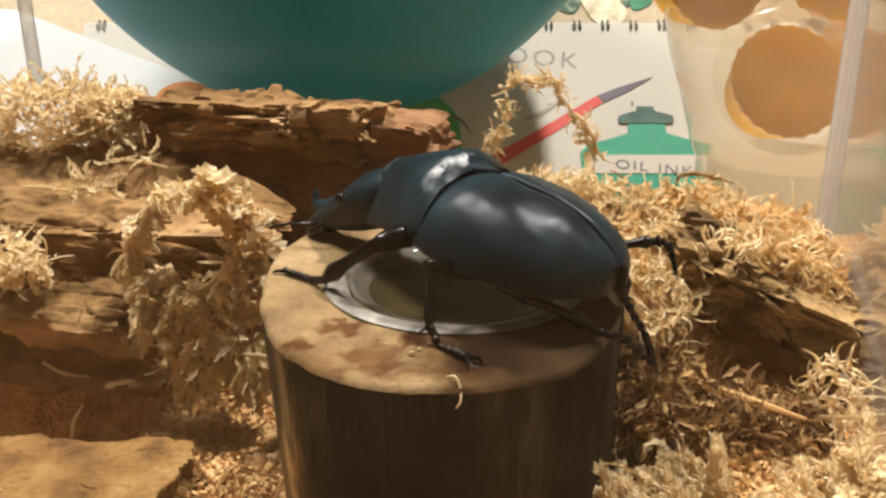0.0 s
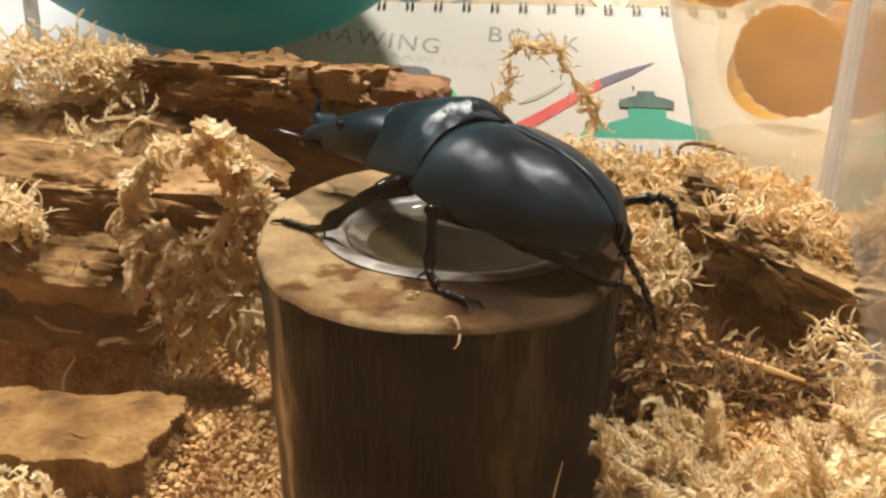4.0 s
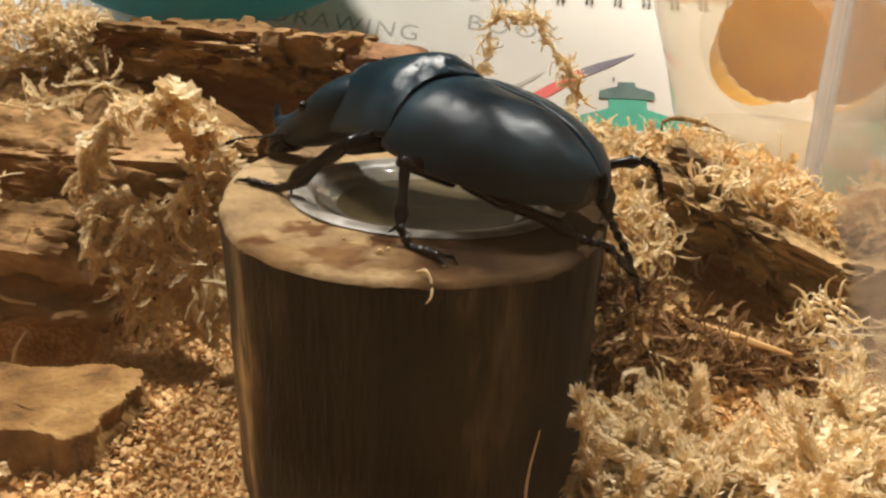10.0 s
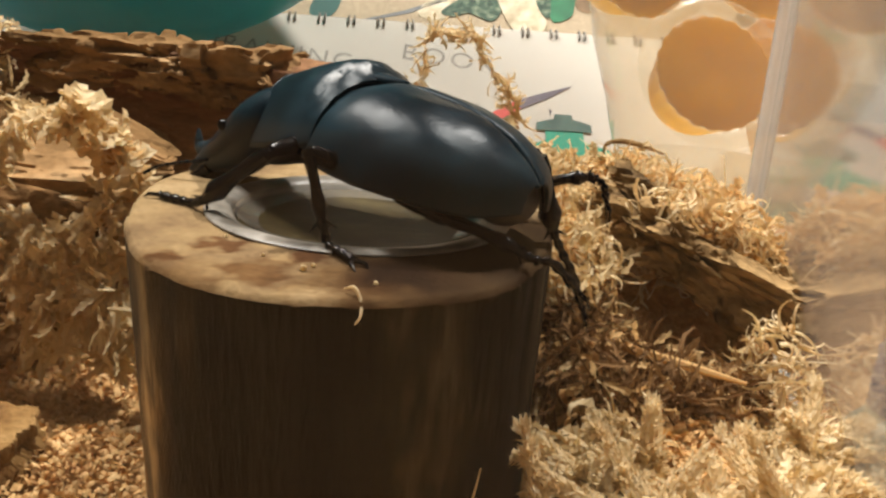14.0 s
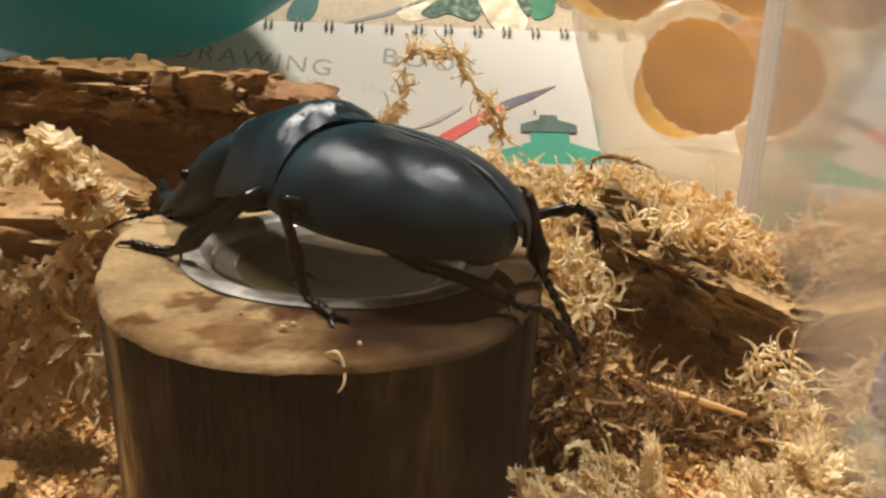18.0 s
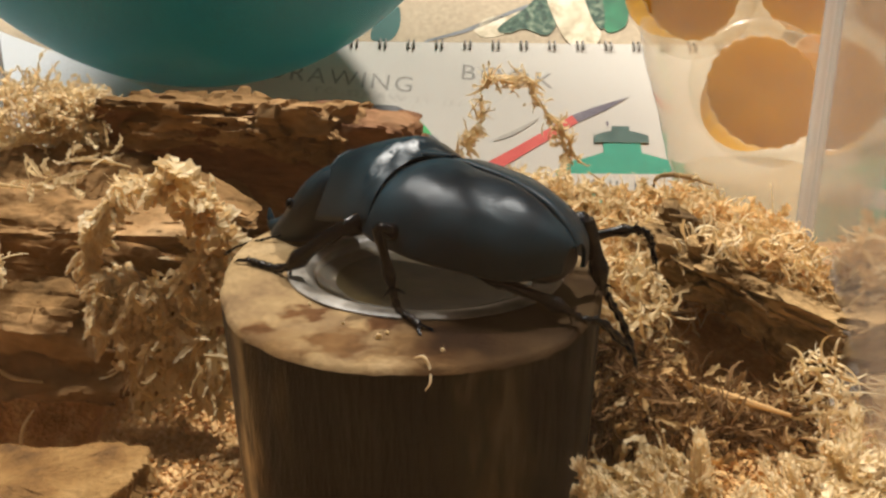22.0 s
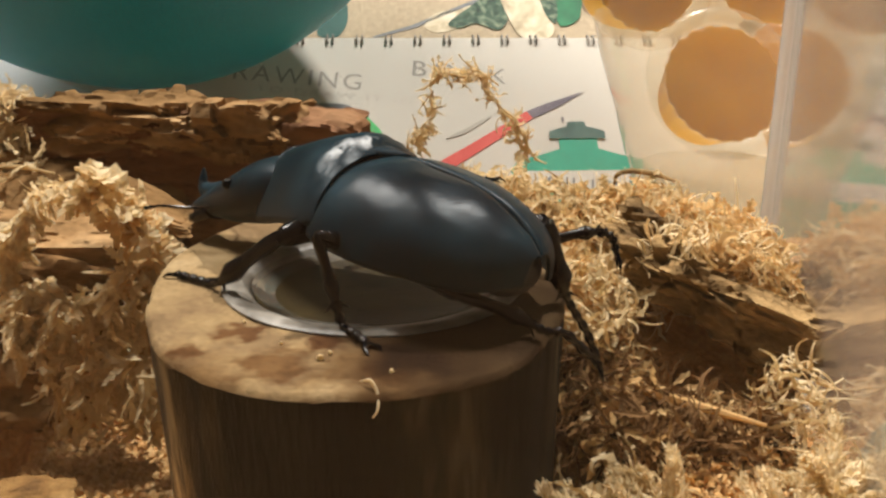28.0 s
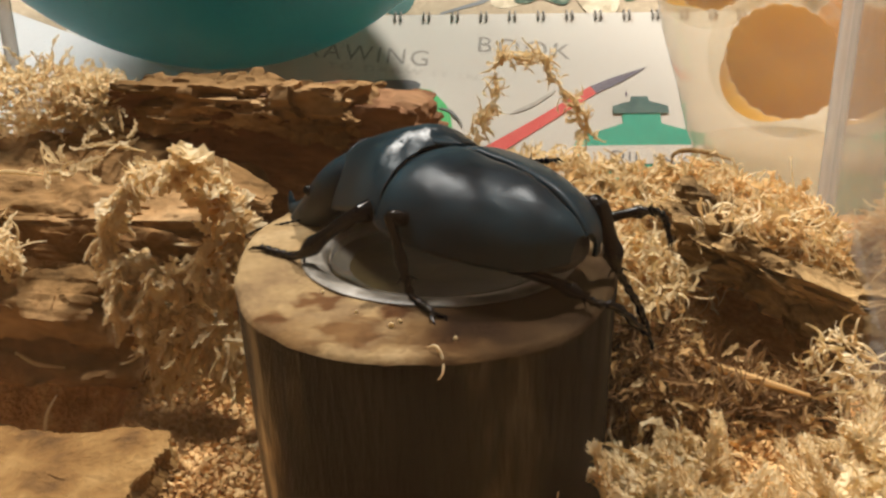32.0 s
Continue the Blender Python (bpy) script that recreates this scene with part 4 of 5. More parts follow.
    ring = [(-0.0890, 0.235, 0.108), (-0.0865, 0.236, 0.1190), (-0.0790, 0.236, 0.1295), (-0.0700, 0.236, 0.1335), (-0.0620, 0.236, 0.1325), (-0.0550, 0.236, 0.1260), (-0.0520, 0.235, 0.1150), (-0.0525, 0.234, 0.104)]
    arch = ring[1:]
    fronds("moss_tuft", "ring of leafy golden moss", 14, 120, hoop(arch[2:], 0.0026), MOSS_PALE, (0.005, 0.010), (0.0013, 0.0025), 1.0, 0.3, 0.4, 0.5, 0.3, 0.5)
    fronds("moss_tuft", "thin leafy side of the moss ring", 59, 60, hoop(arch[:4], 0.0016), MOSS_PALE, (0.004, 0.008), (0.0008, 0.0016), 1.0, 0.3, 0.4, 0.8, 0.3, 0.5)
    fronds("moss_tuft", "broad brownish leaves on the moss ring", 48, 55, hoop(arch[2:], 0.0030), MOSS_GOLD, (0.005, 0.010), (0.0014, 0.0024), 0.8, 0.3, 0.4, 0.7, 0.25, 0.5)
    plumes("moss_tuft", "cream fingers of moss on the ring", 51, 40, hoop(ring[:3], 0.0014), MOSS_PALE, (0.004, 0.008), (0.0008, 0.0014), 50, 0.0018, 0.35, 0.8, 0.2, 1.0)
    fronds("moss_tuft", "thick hanging leaves of cream moss under the ring", 43, 300, several(
        blob(-0.072, 0.232, 0.100, 0.014, 0.005, 0.007), blob(-0.057, 0.232, 0.106, 0.005, 0.005, 0.010), blob(-0.083, 0.234, 0.104, 0.004, 0.003, 0.006), blob(-0.070, 0.231, 0.090, 0.012, 0.005, 0.007)), MOSS_PALE, (0.005, 0.010), (0.0012, 0.0022), 0.9, 0.3, 0.4, 0.9, 0.4, 0.55)
    plumes("moss_tuft", "knobbly cream shoots of moss hanging under the ring", 52, 60, several(
        blob(-0.076, 0.2305, 0.102, 0.010, 0.003, 0.008), blob(-0.084, 0.232, 0.100, 0.003, 0.003, 0.008)), MOSS_PALE, (0.005, 0.010), (0.0010, 0.0018), 60, 0.0019, 0.35, 0.9, 0.2, 1.0)
    fronds("moss_tuft", "dry moss strands hanging to the litter", 15, 170, several(blob(-0.066, 0.230, 0.083, 0.013, 0.007, 0.009), blob(-0.054, 0.226, 0.085, 0.005, 0.006, 0.011)), MOSS, (0.006, 0.012), (0.0007, 0.0014), 0.7, 0.1, 0.5, 1.2, 0.25, 0.5)
    strands("moss_tuft", "thin curly threads on the moss ring", 44, 60, hoop(ring, 0.003), MOSS_PALE, (0.005, 0.010), 0.00035, 0, curl=1.8)
    brush = several(blob(-0.134, 0.302, 0.139, 0.026, 0.014, 0.011), blob(-0.113, 0.300, 0.139, 0.010, 0.008, 0.006))
    strands("moss_tuft", "spiky tuft of golden moss on the wood", 16, 460, brush, MOSS_PALE, (0.006, 0.014), 0.0004, 14, lift=0.9, leaf=0.0022, lean=0.5)
    fronds("moss_tuft", "loose pale leaves in the tuft on the wood", 45, 300, brush, MOSS_PALE, (0.005, 0.011), (0.0004, 0.0009), 1.3, 0.6, 0.3, 0.0, 0.4)
    fronds("moss_tuft", "scraps of pale moss caught on the slab of wood", 54, 34, several(blob(-0.100, 0.284, 0.1300, 0.010, 0.006, 0.002), blob(-0.104, 0.262, 0.1265, 0.010, 0.006, 0.002)), MOSS, (0.005, 0.010), (0.0006, 0.0012), 1.0, 0.2, 0.7)
    nest = several(blob(-0.1260, 0.240, 0.1120, 0.0085, 0.005, 0.0055), blob(-0.1200, 0.239, 0.1085, 0.005, 0.003, 0.003))
    fronds("moss_tuft", "pale tuft of moss lodged under the slab of wood", 60, 110, nest, MOSS_PALE, (0.005, 0.010), (0.0007, 0.0014), 1.0, 0.4, 0.4, 0.2, 0.5)
    strands("moss_tuft", "loose threads in the tuft under the slab", 61, 30, nest, MOSS_PALE, (0.007, 0.013), 0.0004, 4, curl=1.0, lift=0.6)
    fronds("moss_mound", "loose golden moss piled behind the stump", 55, 420, several(blob(0.036, 0.262, 0.122, 0.014, 0.010, 0.008), blob(0.052, 0.260, 0.120, 0.012, 0.010, 0.006)), MOSS, (0.004, 0.009), (0.0006, 0.0013), 1.5, 0.3, 0.6, teeth=0.5)
    strands("moss_threads", "curly threads in the moss behind the stump", 56, 90, blob(0.038, 0.260, 0.124, 0.014, 0.008, 0.007), MOSS_PALE, (0.005, 0.010), 0.0004, 0, curl=2.0, lift=0.4)
    fronds("moss_heap", "scrap of pale moss beside the bark plate", 57, 160, several(blob(-0.098, 0.170, 0.066, 0.012, 0.006, 0.006), blob(-0.112, 0.176, 0.068, 0.008, 0.006, 0.005)), MOSS_PALE, (0.005, 0.010), (0.0006, 0.0013), 1.3, 0.4, 0.4, teeth=0.5)
    loop = [(0.012, 0.279, 0.127), (0.0145, 0.279, 0.1345), (0.0178, 0.28, 0.1400), (0.0195, 0.28, 0.1470), (0.0212, 0.28, 0.1535), (0.0270, 0.28, 0.1540), (0.0330, 0.28, 0.1548), (0.0358, 0.28, 0.1509), (0.0406, 0.28, 0.1442), (0.0449, 0.28, 0.1387), (0.0485, 0.28, 0.1300)]
    strands("moss_loop", "thin upright loop of dried moss", 17, 70, hoop(loop, 0.0005, True), MOSS_PALE, (0.005, 0.009), 0.0005, 3, curl=0.5, leaf=0.0022, lift=2.5, lean=0.6)
    fronds("moss_loop", "narrow curled leaves on the moss loop", 18, 90, hoop(loop, 0.0006), MOSS_PALE, (0.003, 0.006), (0.0003, 0.0006), 1.5, 0.5, 0.2, 0.5, 0.3)
    fronds("moss_loop", "leafy side shoots low on the moss loop", 19, 46, several(hoop(loop[8:], 0.0014), hoop(loop[:3], 0.0016)), MOSS_PALE, (0.004, 0.007), (0.0004, 0.0008), 1.6, 0.4, 0.2, 0.3, 0.4)


build_moss()


def strand_thing(name, label, category, pts, radii, material, steps=6):
    bm = bmesh.new()
    p = spline(pts, steps)
    r = np.interp(np.linspace(0, 1, len(p)), np.linspace(0, 1, len(radii)), radii)
    tube(bm, p, [float(v) for v in r], 7)
    return tagged(part(name, bm, material), label, category)


def build_bits():
    strand_thing("stick", "thin pale stick lying in the moss", "stick", [(0.052, 0.202, 0.0985), (0.062, 0.195, 0.0960), (0.073, 0.187, 0.0955), (0.0825, 0.179, 0.0955)], [0.0006, 0.0011, 0.0010, 0.0004], MOSS_GOLD)
    strand_thing("twig", "curved brown twig on the moss mound", "twig", [(0.0700, 0.262, 0.1255), (0.0708, 0.262, 0.1288), (0.0750, 0.262, 0.1298), (0.0815, 0.262, 0.1288), (0.0875, 0.262, 0.1268)], [0.0003, 0.0006, 0.0008, 0.0007, 0.0003], BARK_GREY)
    strand_thing("moss_shoot", "single white moss shoot standing in the litter", "moss", [(-0.1065, 0.222, 0.062), (-0.105, 0.222, 0.068), (-0.1015, 0.222, 0.0735)], [0.0005, 0.0005, 0.0002], MOSS_PALE)
    strand_thing("moss_fibre", "thin pale fibre at the foot of the stump", "moss", [(0.024, 0.152, 0.060), (0.0235, 0.150, 0.080), (0.0250, 0.150, 0.092)], [0.0003, 0.0003, 0.0001], MOSS_PALE)
    strand_thing("moss_curl", "small pale curl on the rim of the stump", "moss", [(0.0012, 0.1460, STOP + 0.0006), (0.0028, 0.1448, STOP + 0.0012), (0.0038, 0.1436, STOP - 0.0006), (0.0038, 0.1420, STOP - 0.0022), (0.0030, 0.1416, STOP - 0.0034)], [0.0001, 0.0003, 0.0003, 0.0002, 0.0001], MOSS)
    strand_thing("moss_fibre", "thin pale fibre at the foot of the stump", "moss", [(0.0200, 0.150, 0.060), (0.0170, 0.147, 0.070), (0.0120, 0.146, 0.0765)], [0.0004, 0.0004, 0.0001], MOSS_PALE)
    strand_thing("moss_fibre", "thin pale fibre at the foot of the stump", "moss", [(0.0270, 0.150, 0.060), (0.0290, 0.149, 0.070), (0.0335, 0.148, 0.0760)], [0.0003, 0.0003, 0.0001], MOSS_PALE)
    strand_thing("moss_curl", "pale finger of moss on top of the ring", "moss", [(-0.0640, 0.236, 0.1320), (-0.0642, 0.236, 0.1358), (-0.0655, 0.2355, 0.1376), (-0.0680, 0.2355, 0.1380)], [0.0010, 0.0012, 0.0011, 0.0005], MOSS_PALE)
    rnd = random.Random(31)
    for x, y, r in ((-0.0055, 0.1555, 0.0007), (-0.004, 0.1575, 0.0005), (-0.0125, 0.162, 0.0004), (0.006, 0.150, 0.0005), (-0.020, 0.172, 0.0004)):
        bm = bmesh.new()
        bmesh.ops.create_icosphere(bm, subdivisions=2, radius=r * 0.75)
        for v in bm.verts:
            v.co *= rnd.uniform(0.75, 1.25)
        tagged(part("crumb", bm, MOSS), "tiny crumb of pale wood on the sawn top", "crumb").location = (x, y, STOP + r * 0.6)
    for pts in ([(-0.118, 0.236, 0.0795), (-0.112, 0.235, 0.0765), (-0.104, 0.2345, 0.0755)], [(-0.110, 0.283, 0.1285), (-0.098, 0.279, 0.1290), (-0.088, 0.277, 0.1275)], [(-0.128, 0.262, 0.1255), (-0.121, 0.259, 0.1262), (-0.113, 0.2595, 0.1250)]):
        strand_thing("wood_fibre", "pale splinter on the rotten wood", "splinter", pts, [0.0004, 0.0007, 0.0003], MOSS)


build_bits()

# ---- beetle ----
def dome(bm, x0, x1, half, top, low, v0, v1, nx=40, nv=28, power=2.2, groove=0.0):
    """A shell over a stretch of the body: half(x), top(x), low(x) give half width, crown and rim height; v runs from the keel (0) to the rim (+-1)."""
    grid = []
    for i in range(nx + 1):
        s = i / nx
        x = x0 + (x1 - x0) * (0.5 - 0.5 * math.cos(math.pi * s))
        row = []
        for j in range(nv + 1):
            v = v0 + (v1 - v0) * j / nv
            a = v * math.pi / 2
            y = half(x) * math.copysign(abs(math.sin(a)) ** (2 / power), v)
            z = low(x) + (top(x) - low(x)) * abs(math.cos(a)) ** (2 / power)
            g = groove * math.exp(-(abs(y) / 0.0007) ** 2)
            row.append(bm.verts.new((x, y, z - g)))
        grid.append(row)
    for a, b in zip(grid, grid[1:]):
        for j in range(nv):
            bm.faces.new((a[j], a[j + 1], b[j + 1], b[j]))
    return grid


def bell(x, a, b, p=2.0, q=2.0):
    """1 in the middle of a..b, falling round to 0 at both ends."""
    s = (x - a) / (b - a) * 2 - 1
    s = max(-1, min(1, s))
    return max(0.0, 1 - abs(s) ** p) ** (1 / q)


def elytron(side, beetle):
    bm = bmesh.new()
    half = lambda x: 0.0200 * bell(x, -0.0380, 0.018, 2.5, 2.0) - 0.0012 * max(0.0, (x + 0.006) / 0.008) ** 2
    top = lambda x: 0.0045 + 0.0130 * bell(x, -0.0390, 0.024, 2.4, 1.8) - 0.0022 * max(0.0, (x + 0.008) / 0.010) ** 2
    low = lambda x: 0.0015 + 0.0012 * max(0.0, (-0.025 - x) / 0.012) ** 2
    dome(bm, -0.0375, 0.0020, half, top, low, 0.004 * side, side, 56, 36, 2.3, 0.0006)
    bmesh.ops.remove_doubles(bm, verts=bm.verts, dist=1e-5)
    for v in bm.verts:
        # shallow dents along the shell
        v.co.z += 0.00055 * noise.noise(Vector((v.co.x * 110, v.co.y * 130, 4.0 + side))) + 0.00010 * noise.noise(v.co * 420)
    ob = part("elytron", bm, CHITIN, beetle, "smooth black wing case")
    sol = ob.modifiers.new("thick", "SOLIDIFY")
    sol.thickness, sol.offset = 0.0008, -1
    return ob


def limb(name, parent, pts, radii, material=LEG, n=10, spines=()):
    bm = bmesh.new()
    p = spline(pts, 5)
    r = np.interp(np.linspace(0, 1, len(p)), np.linspace(0, 1, len(radii)), radii)
    tube(bm, p, list(map(float, r)), n)
    for at, d, l in spines:
        q = Vector(at)
        d = Vector(d).normalized()
        tube(bm, [q - d * 0.0004, q + d * l * 0.5, q + d * l], [0.0005, 0.0003, 0.00005], 5)
    return part(name, bm, material, parent)


HEAD_AT = (0.0215, 0, 0.0040)
BEETLE = pose(0.0040, 0.1925, 0.1336, 5.5, -6, 139)     # local x towards the head, y to its left side


def to_local(p, base=BEETLE):
    return base.inverted() @ Vector(p)


def leg(parent, name, hip, knee, ankle, toes, fat=1.0, thigh=1.0):
    """hip, knee, ankle and the toe line in the world; the leg turns about its hip."""
    h = to_local(hip)
    rel = lambda p: to_local(p) - h
    k, a = rel(knee), rel(ankle)
    mid = k * 0.5 + Vector((0, 0, 0.0006))
    femur = limb("leg", parent, [(0, 0, 0), mid, k * 0.93, k], [0.0022 * fat, 0.0034 * fat * thigh, 0.0030 * fat * thigh, 0.0020 * fat, 0.0011 * fat], n=14)
    femur["label"] = name
    femur.location = h
    d = (a - k).normalized()
    side = d.orthogonal().normalized()
    other = d.cross(side)
    sp = [(k + (a - k) * f, d * 0.9 + side * s + other * o, l) for f, s, o, l in ((0.40, 0.9, 0.4, 0.0016), (0.60, -0.9, 0.6, 0.0018), (0.72, 0.7, -0.8, 0.0018), (0.97, 1.1, 0.3, 0.0032), (0.97, -1.1, 0.2, 0.0030), (0.98, 0.1, -1.1, 0.0030))]
    limb("tibia", femur, [k, k * 0.5 + a * 0.5 + Vector((0, 0, 0.0004)), a], [0.0017 * fat, 0.0020 * fat, 0.0017 * fat, 0.0018 * fat, 0.0026 * fat, 0.0012 * fat], spines=sp, n=12)
    t = [a] + [rel(p) for p in toes]
    bm = bmesh.new()
    pts = spline(t, 9)
    rr = [0.00085 * (0.62 + 0.55 * abs(math.sin(i * math.pi / 4.5 + 0.5))) for i in range(len(pts))]
    tube(bm, pts, rr, 8)
    e = (pts[-1] - pts[-2]).normalized()
    s = e.cross(Vector((0, 0, 1))).normalized()
    for q in (s, -s):
        tube(bm, [pts[-1], pts[-1] + e * 0.0018 + q * 0.0015, pts[-1] + e * 0.0036 + q * 0.0012 - Vector((0, 0, 0.0010))], [0.0005, 0.0004, 0.00008], 6)
    part("tarsus", bm, LEG, femur)
    return femur


def loft(bm, stations, nv=32, power=2.4):
    """A closed body through sections (x, half width, crown, keel)."""
    xs = [q[0] for q in stations]
    steps = np.linspace(0, 1, len(stations) * 5)
    at = np.interp(steps, np.linspace(0, 1, len(stations)), range(len(stations)))
    rings = []
    for u in at:
        i = min(int(u), len(stations) - 2)
        f = u - i
        p0, p1, p2, p3 = (stations[max(0, min(len(stations) - 1, i + k))] for k in (-1, 0, 1, 2))
        x, h, t, l = (0.5 * (2 * b + (c - a) * f + (2 * a - 5 * b + 4 * c - d) * f * f + (3 * b - a - 3 * c + d) * f ** 3) for a, b, c, d in zip(p0, p1, p2, p3))
        h, m, r = max(h, 1e-5), (t + l) / 2, max((t - l) / 2, 1e-5)
        rings.append([bm.verts.new((x, h * math.copysign(abs(math.cos(a)) ** (2 / power), math.cos(a)), m + r * math.copysign(abs(math.sin(a)) ** (2 / power), math.sin(a)))) for a in (2 * math.pi * k / nv for k in range(nv))])
    for a, b in zip(rings, rings[1:]):
        for j in range(nv):
            bm.faces.new((a[j], a[(j + 1) % nv], b[(j + 1) % nv], b[j]))
    bm.faces.new(rings[0])
    bm.faces.new(rings[-1])
    bmesh.ops.recalc_face_normals(bm, faces=bm.faces)


def build_beetle():
    b = thing("beetle", "large glossy black beetle with a short curved horn", "beetle", BEETLE)
    for s in (1, -1):
        elytron(s, b)
    # pronotum: a blunt cone, humped before the seam
    bm = bmesh.new()
    half = lambda x: 0.0182 - 0.0086 * max(0.0, x / 0.0240) ** 1.25
    def top(x):
        u = x / 0.0240
        return 0.0168 + 0.0028 * math.sin(min(1.0, u / 0.30) * math.pi / 2) - 0.0105 * max(0.0, u - 0.22) ** 1.25
    low = lambda x: 0.0040 - 0.0072 * (x / 0.0240)
    dome(bm, 0.0002, 0.0240, half, top, low, -1, 1, 40, 48, 2.25)
    for v in bm.verts:
        # raised, slightly crumpled ridge along the rear edge
        k = math.exp(-((v.co.x - 0.0035) / 0.0030) ** 2)
        v.co.z += k * (0.00050 * noise.noise(v.co * 380) + 0.00025 * noise.noise(v.co * 900))
    ob = part("pronotum", bm, SHIELD, b, "glossy black shield behind the head")
    sol = ob.modifiers.new("thick", "SOLIDIFY")
    sol.thickness, sol.offset = 0.0010, -1
    bm = bmesh.new()
    tube(bm, [Vector((0.0238, half(0.024) * 0.97 * math.sin(a), low(0.024) + (top(0.024) - low(0.024)) * abs(math.cos(a)) ** 0.89)) for a in np.linspace(-1.5, 1.5, 30)], [0.00055] * 30, 8)
    part("collar", bm, CHITIN, b)
    # scutellum
    bm = bmesh.new()
    dome(bm, -0.005, 0.0015, lambda x: 0.0038 * max(0.02, (x + 0.005) / 0.0065), lambda x: 0.0179, lambda x: 0.0165, -1, 1, 10, 10)
    part("scutellum", bm, CHITIN, b)
    # underside
    bm = bmesh.new()
    bmesh.ops.create_uvsphere(bm, u_segments=40, v_segments=24, radius=1)
    for v in bm.verts:
        x = v.co.x
        v.co = Vector((x * 0.0290 - 0.006, v.co.y * (0.0160 - 0.003 * x), v.co.z * 0.0060 + 0.0045 - 0.0008 * math.sin((x + 1) * 11) * max(0, -v.co.z)))
    part("underside", bm, LEG, b, "segmented dark belly")
    bm = bmesh.new()
    bmesh.ops.create_uvsphere(bm, u_segments=24, v_segments=16, radius=1)
    for v in bm.verts:
        v.co = Vector((v.co.x * 0.0045 - 0.0318, v.co.y * 0.0082, v.co.z * 0.0046 + 0.0034))
    part("tail_plate", bm, HAIR, b, "dark hairy tip of the abdomen")
    # head, turning about the neck
    bm = bmesh.new()
    loft(bm, [(-0.0035, 0.0094, 0.0060, -0.0062), (0.0020, 0.0102, 0.0070, -0.0072), (0.0080, 0.0100, 0.0066, -0.0076), (0.0140, 0.0086, 0.0050, -0.0076), (0.0205, 0.0066, 0.0028, -0.0072), (0.0270, 0.0046, 0.0008, -0.0060), (0.0330, 0.0030, -0.0016, -0.0050), (0.0360, 0.0014, -0.0030, -0.0044), (0.0364, 0.0004, -0.0034, -0.0040)], 36, 2.2)
    head = part("head", bm, CHITIN, b, "small black head")
    head.location = HEAD_AT
    limb("horn", head, [(0.0235, 0, -0.0012), (0.0290, 0, -0.0007), (0.0322, 0, 0.0014), (0.0316, 0, 0.0052)], [0.0036, 0.0026, 0.0015, 0.0003], CHITIN, n=14)
    for s in (1, -1):
        bm = bmesh.new()
        bmesh.ops.create_uvsphere(bm, u_segments=16, v_segments=10, radius=0.0013)
        e = part("eye", bm, LEG, head)
        e.location = (0.0140, s * 0.0080, 0.0016)
        p = spline([(0.0240, s * 0.0050, -0.0036), (0.0280, s * 0.0088, -0.0032), (0.0340, s * 0.0108, -0.0026), (0.0400, s * 0.0110, -0.0030)], 8)
        bm = bmesh.new()
        tube(bm, p, [0.00020 + 0.00022 * (i % 2) + (0.0001 if i > len(p) - 6 else 0) for i in range(len(p))], 7)
        part("antenna", bm, LEG, head, "thin beaded feeler")
        limb("jaw", head, [(0.0270, s * 0.003, -0.0046), (0.0320, s * 0.0036, -0.0058), (0.0365, s * 0.0016, -0.0060)], [0.0016, 0.0013, 0.0005], LEG, 8)
    G = STOP + 0.0008
    legs = {}
    legs["LF"] = leg(b, "black front leg", (-0.003, 0.188, 0.137), (-0.0140, 0.1805, 0.1368), (-0.0262, 0.1865, G + 0.0020), [(-0.029, 0.190, G + 0.0004), (-0.0325, 0.1935, G), (-0.0365, 0.1965, G)], 0.84, 1.0)
    legs["LM"] = leg(b, "black middle leg", (0.004, 0.178, 0.133), (-0.0065, 0.1700, 0.1403), (-0.0035, 0.1690, G + 0.0040), [(-0.0022, 0.1665, G + 0.0005), (0.0000, 0.1630, G + 0.0003), (0.0020, 0.1597, G)], 0.56)
    legs["LH"] = leg(b, "black hind leg", (0.010, 0.178, 0.131), (0.018, 0.167, 0.1300), (0.030, 0.1625, G + 0.002), [(0.0325, 0.161, G + 0.001), (0.036, 0.161, G + 0.0004), (0.041, 0.163, 0.1195)], 0.64)
    legs["RH"] = leg(b, "black hind leg", (0.026, 0.188, 0.133), (0.0350, 0.178, 0.1398), (0.0390, 0.178, 0.1260), [(0.0415, 0.179, 0.1215), (0.0445, 0.180, 0.1165), (0.0470, 0.180, 0.110)], 0.90, 0.8)
    legs["RM"] = leg(b, "black middle leg", (0.022, 0.203, 0.130), (0.039, 0.194, 0.1310), (0.048, 0.192, 0.1335), [(0.0495, 0.192, 0.1335), (0.0515, 0.192, 0.1320), (0.0525, 0.192, 0.1290)], 0.62)
    legs["RF"] = leg(b, "black front leg", (0.000, 0.212, 0.130), (0.016, 0.222, 0.1330), (0.025, 0.217, 0.1380), [(0.027, 0.216, 0.1385), (0.029, 0.215, 0.1390)], 0.6)
    return b, head, legs


beetle, beetle_head, beetle_legs = build_beetle()


# ---- behind the tank: drawing book, ball, cup of jellies ----
BOOK = Matrix(((1, 0, 0, 0), (0, 0.70711, -0.70711, 0.49), (0, 0.70711, 0.70711, 0.118), (0, 0, 0, 1)))


def flat_shape(name, pts, material, parent, lift=0.0003, thick=0.0002, label=""):
    """A printed shape: outline points on the page, a hair proud of it."""
    bm = bmesh.new()
    lo = [bm.verts.new((x, y, lift)) for x, y in pts]
    hi = [bm.verts.new((x, y, lift + thick)) for x, y in pts]
    bm.faces.new(hi)
    for i in range(len(pts)):
        j = (i + 1) % len(pts)
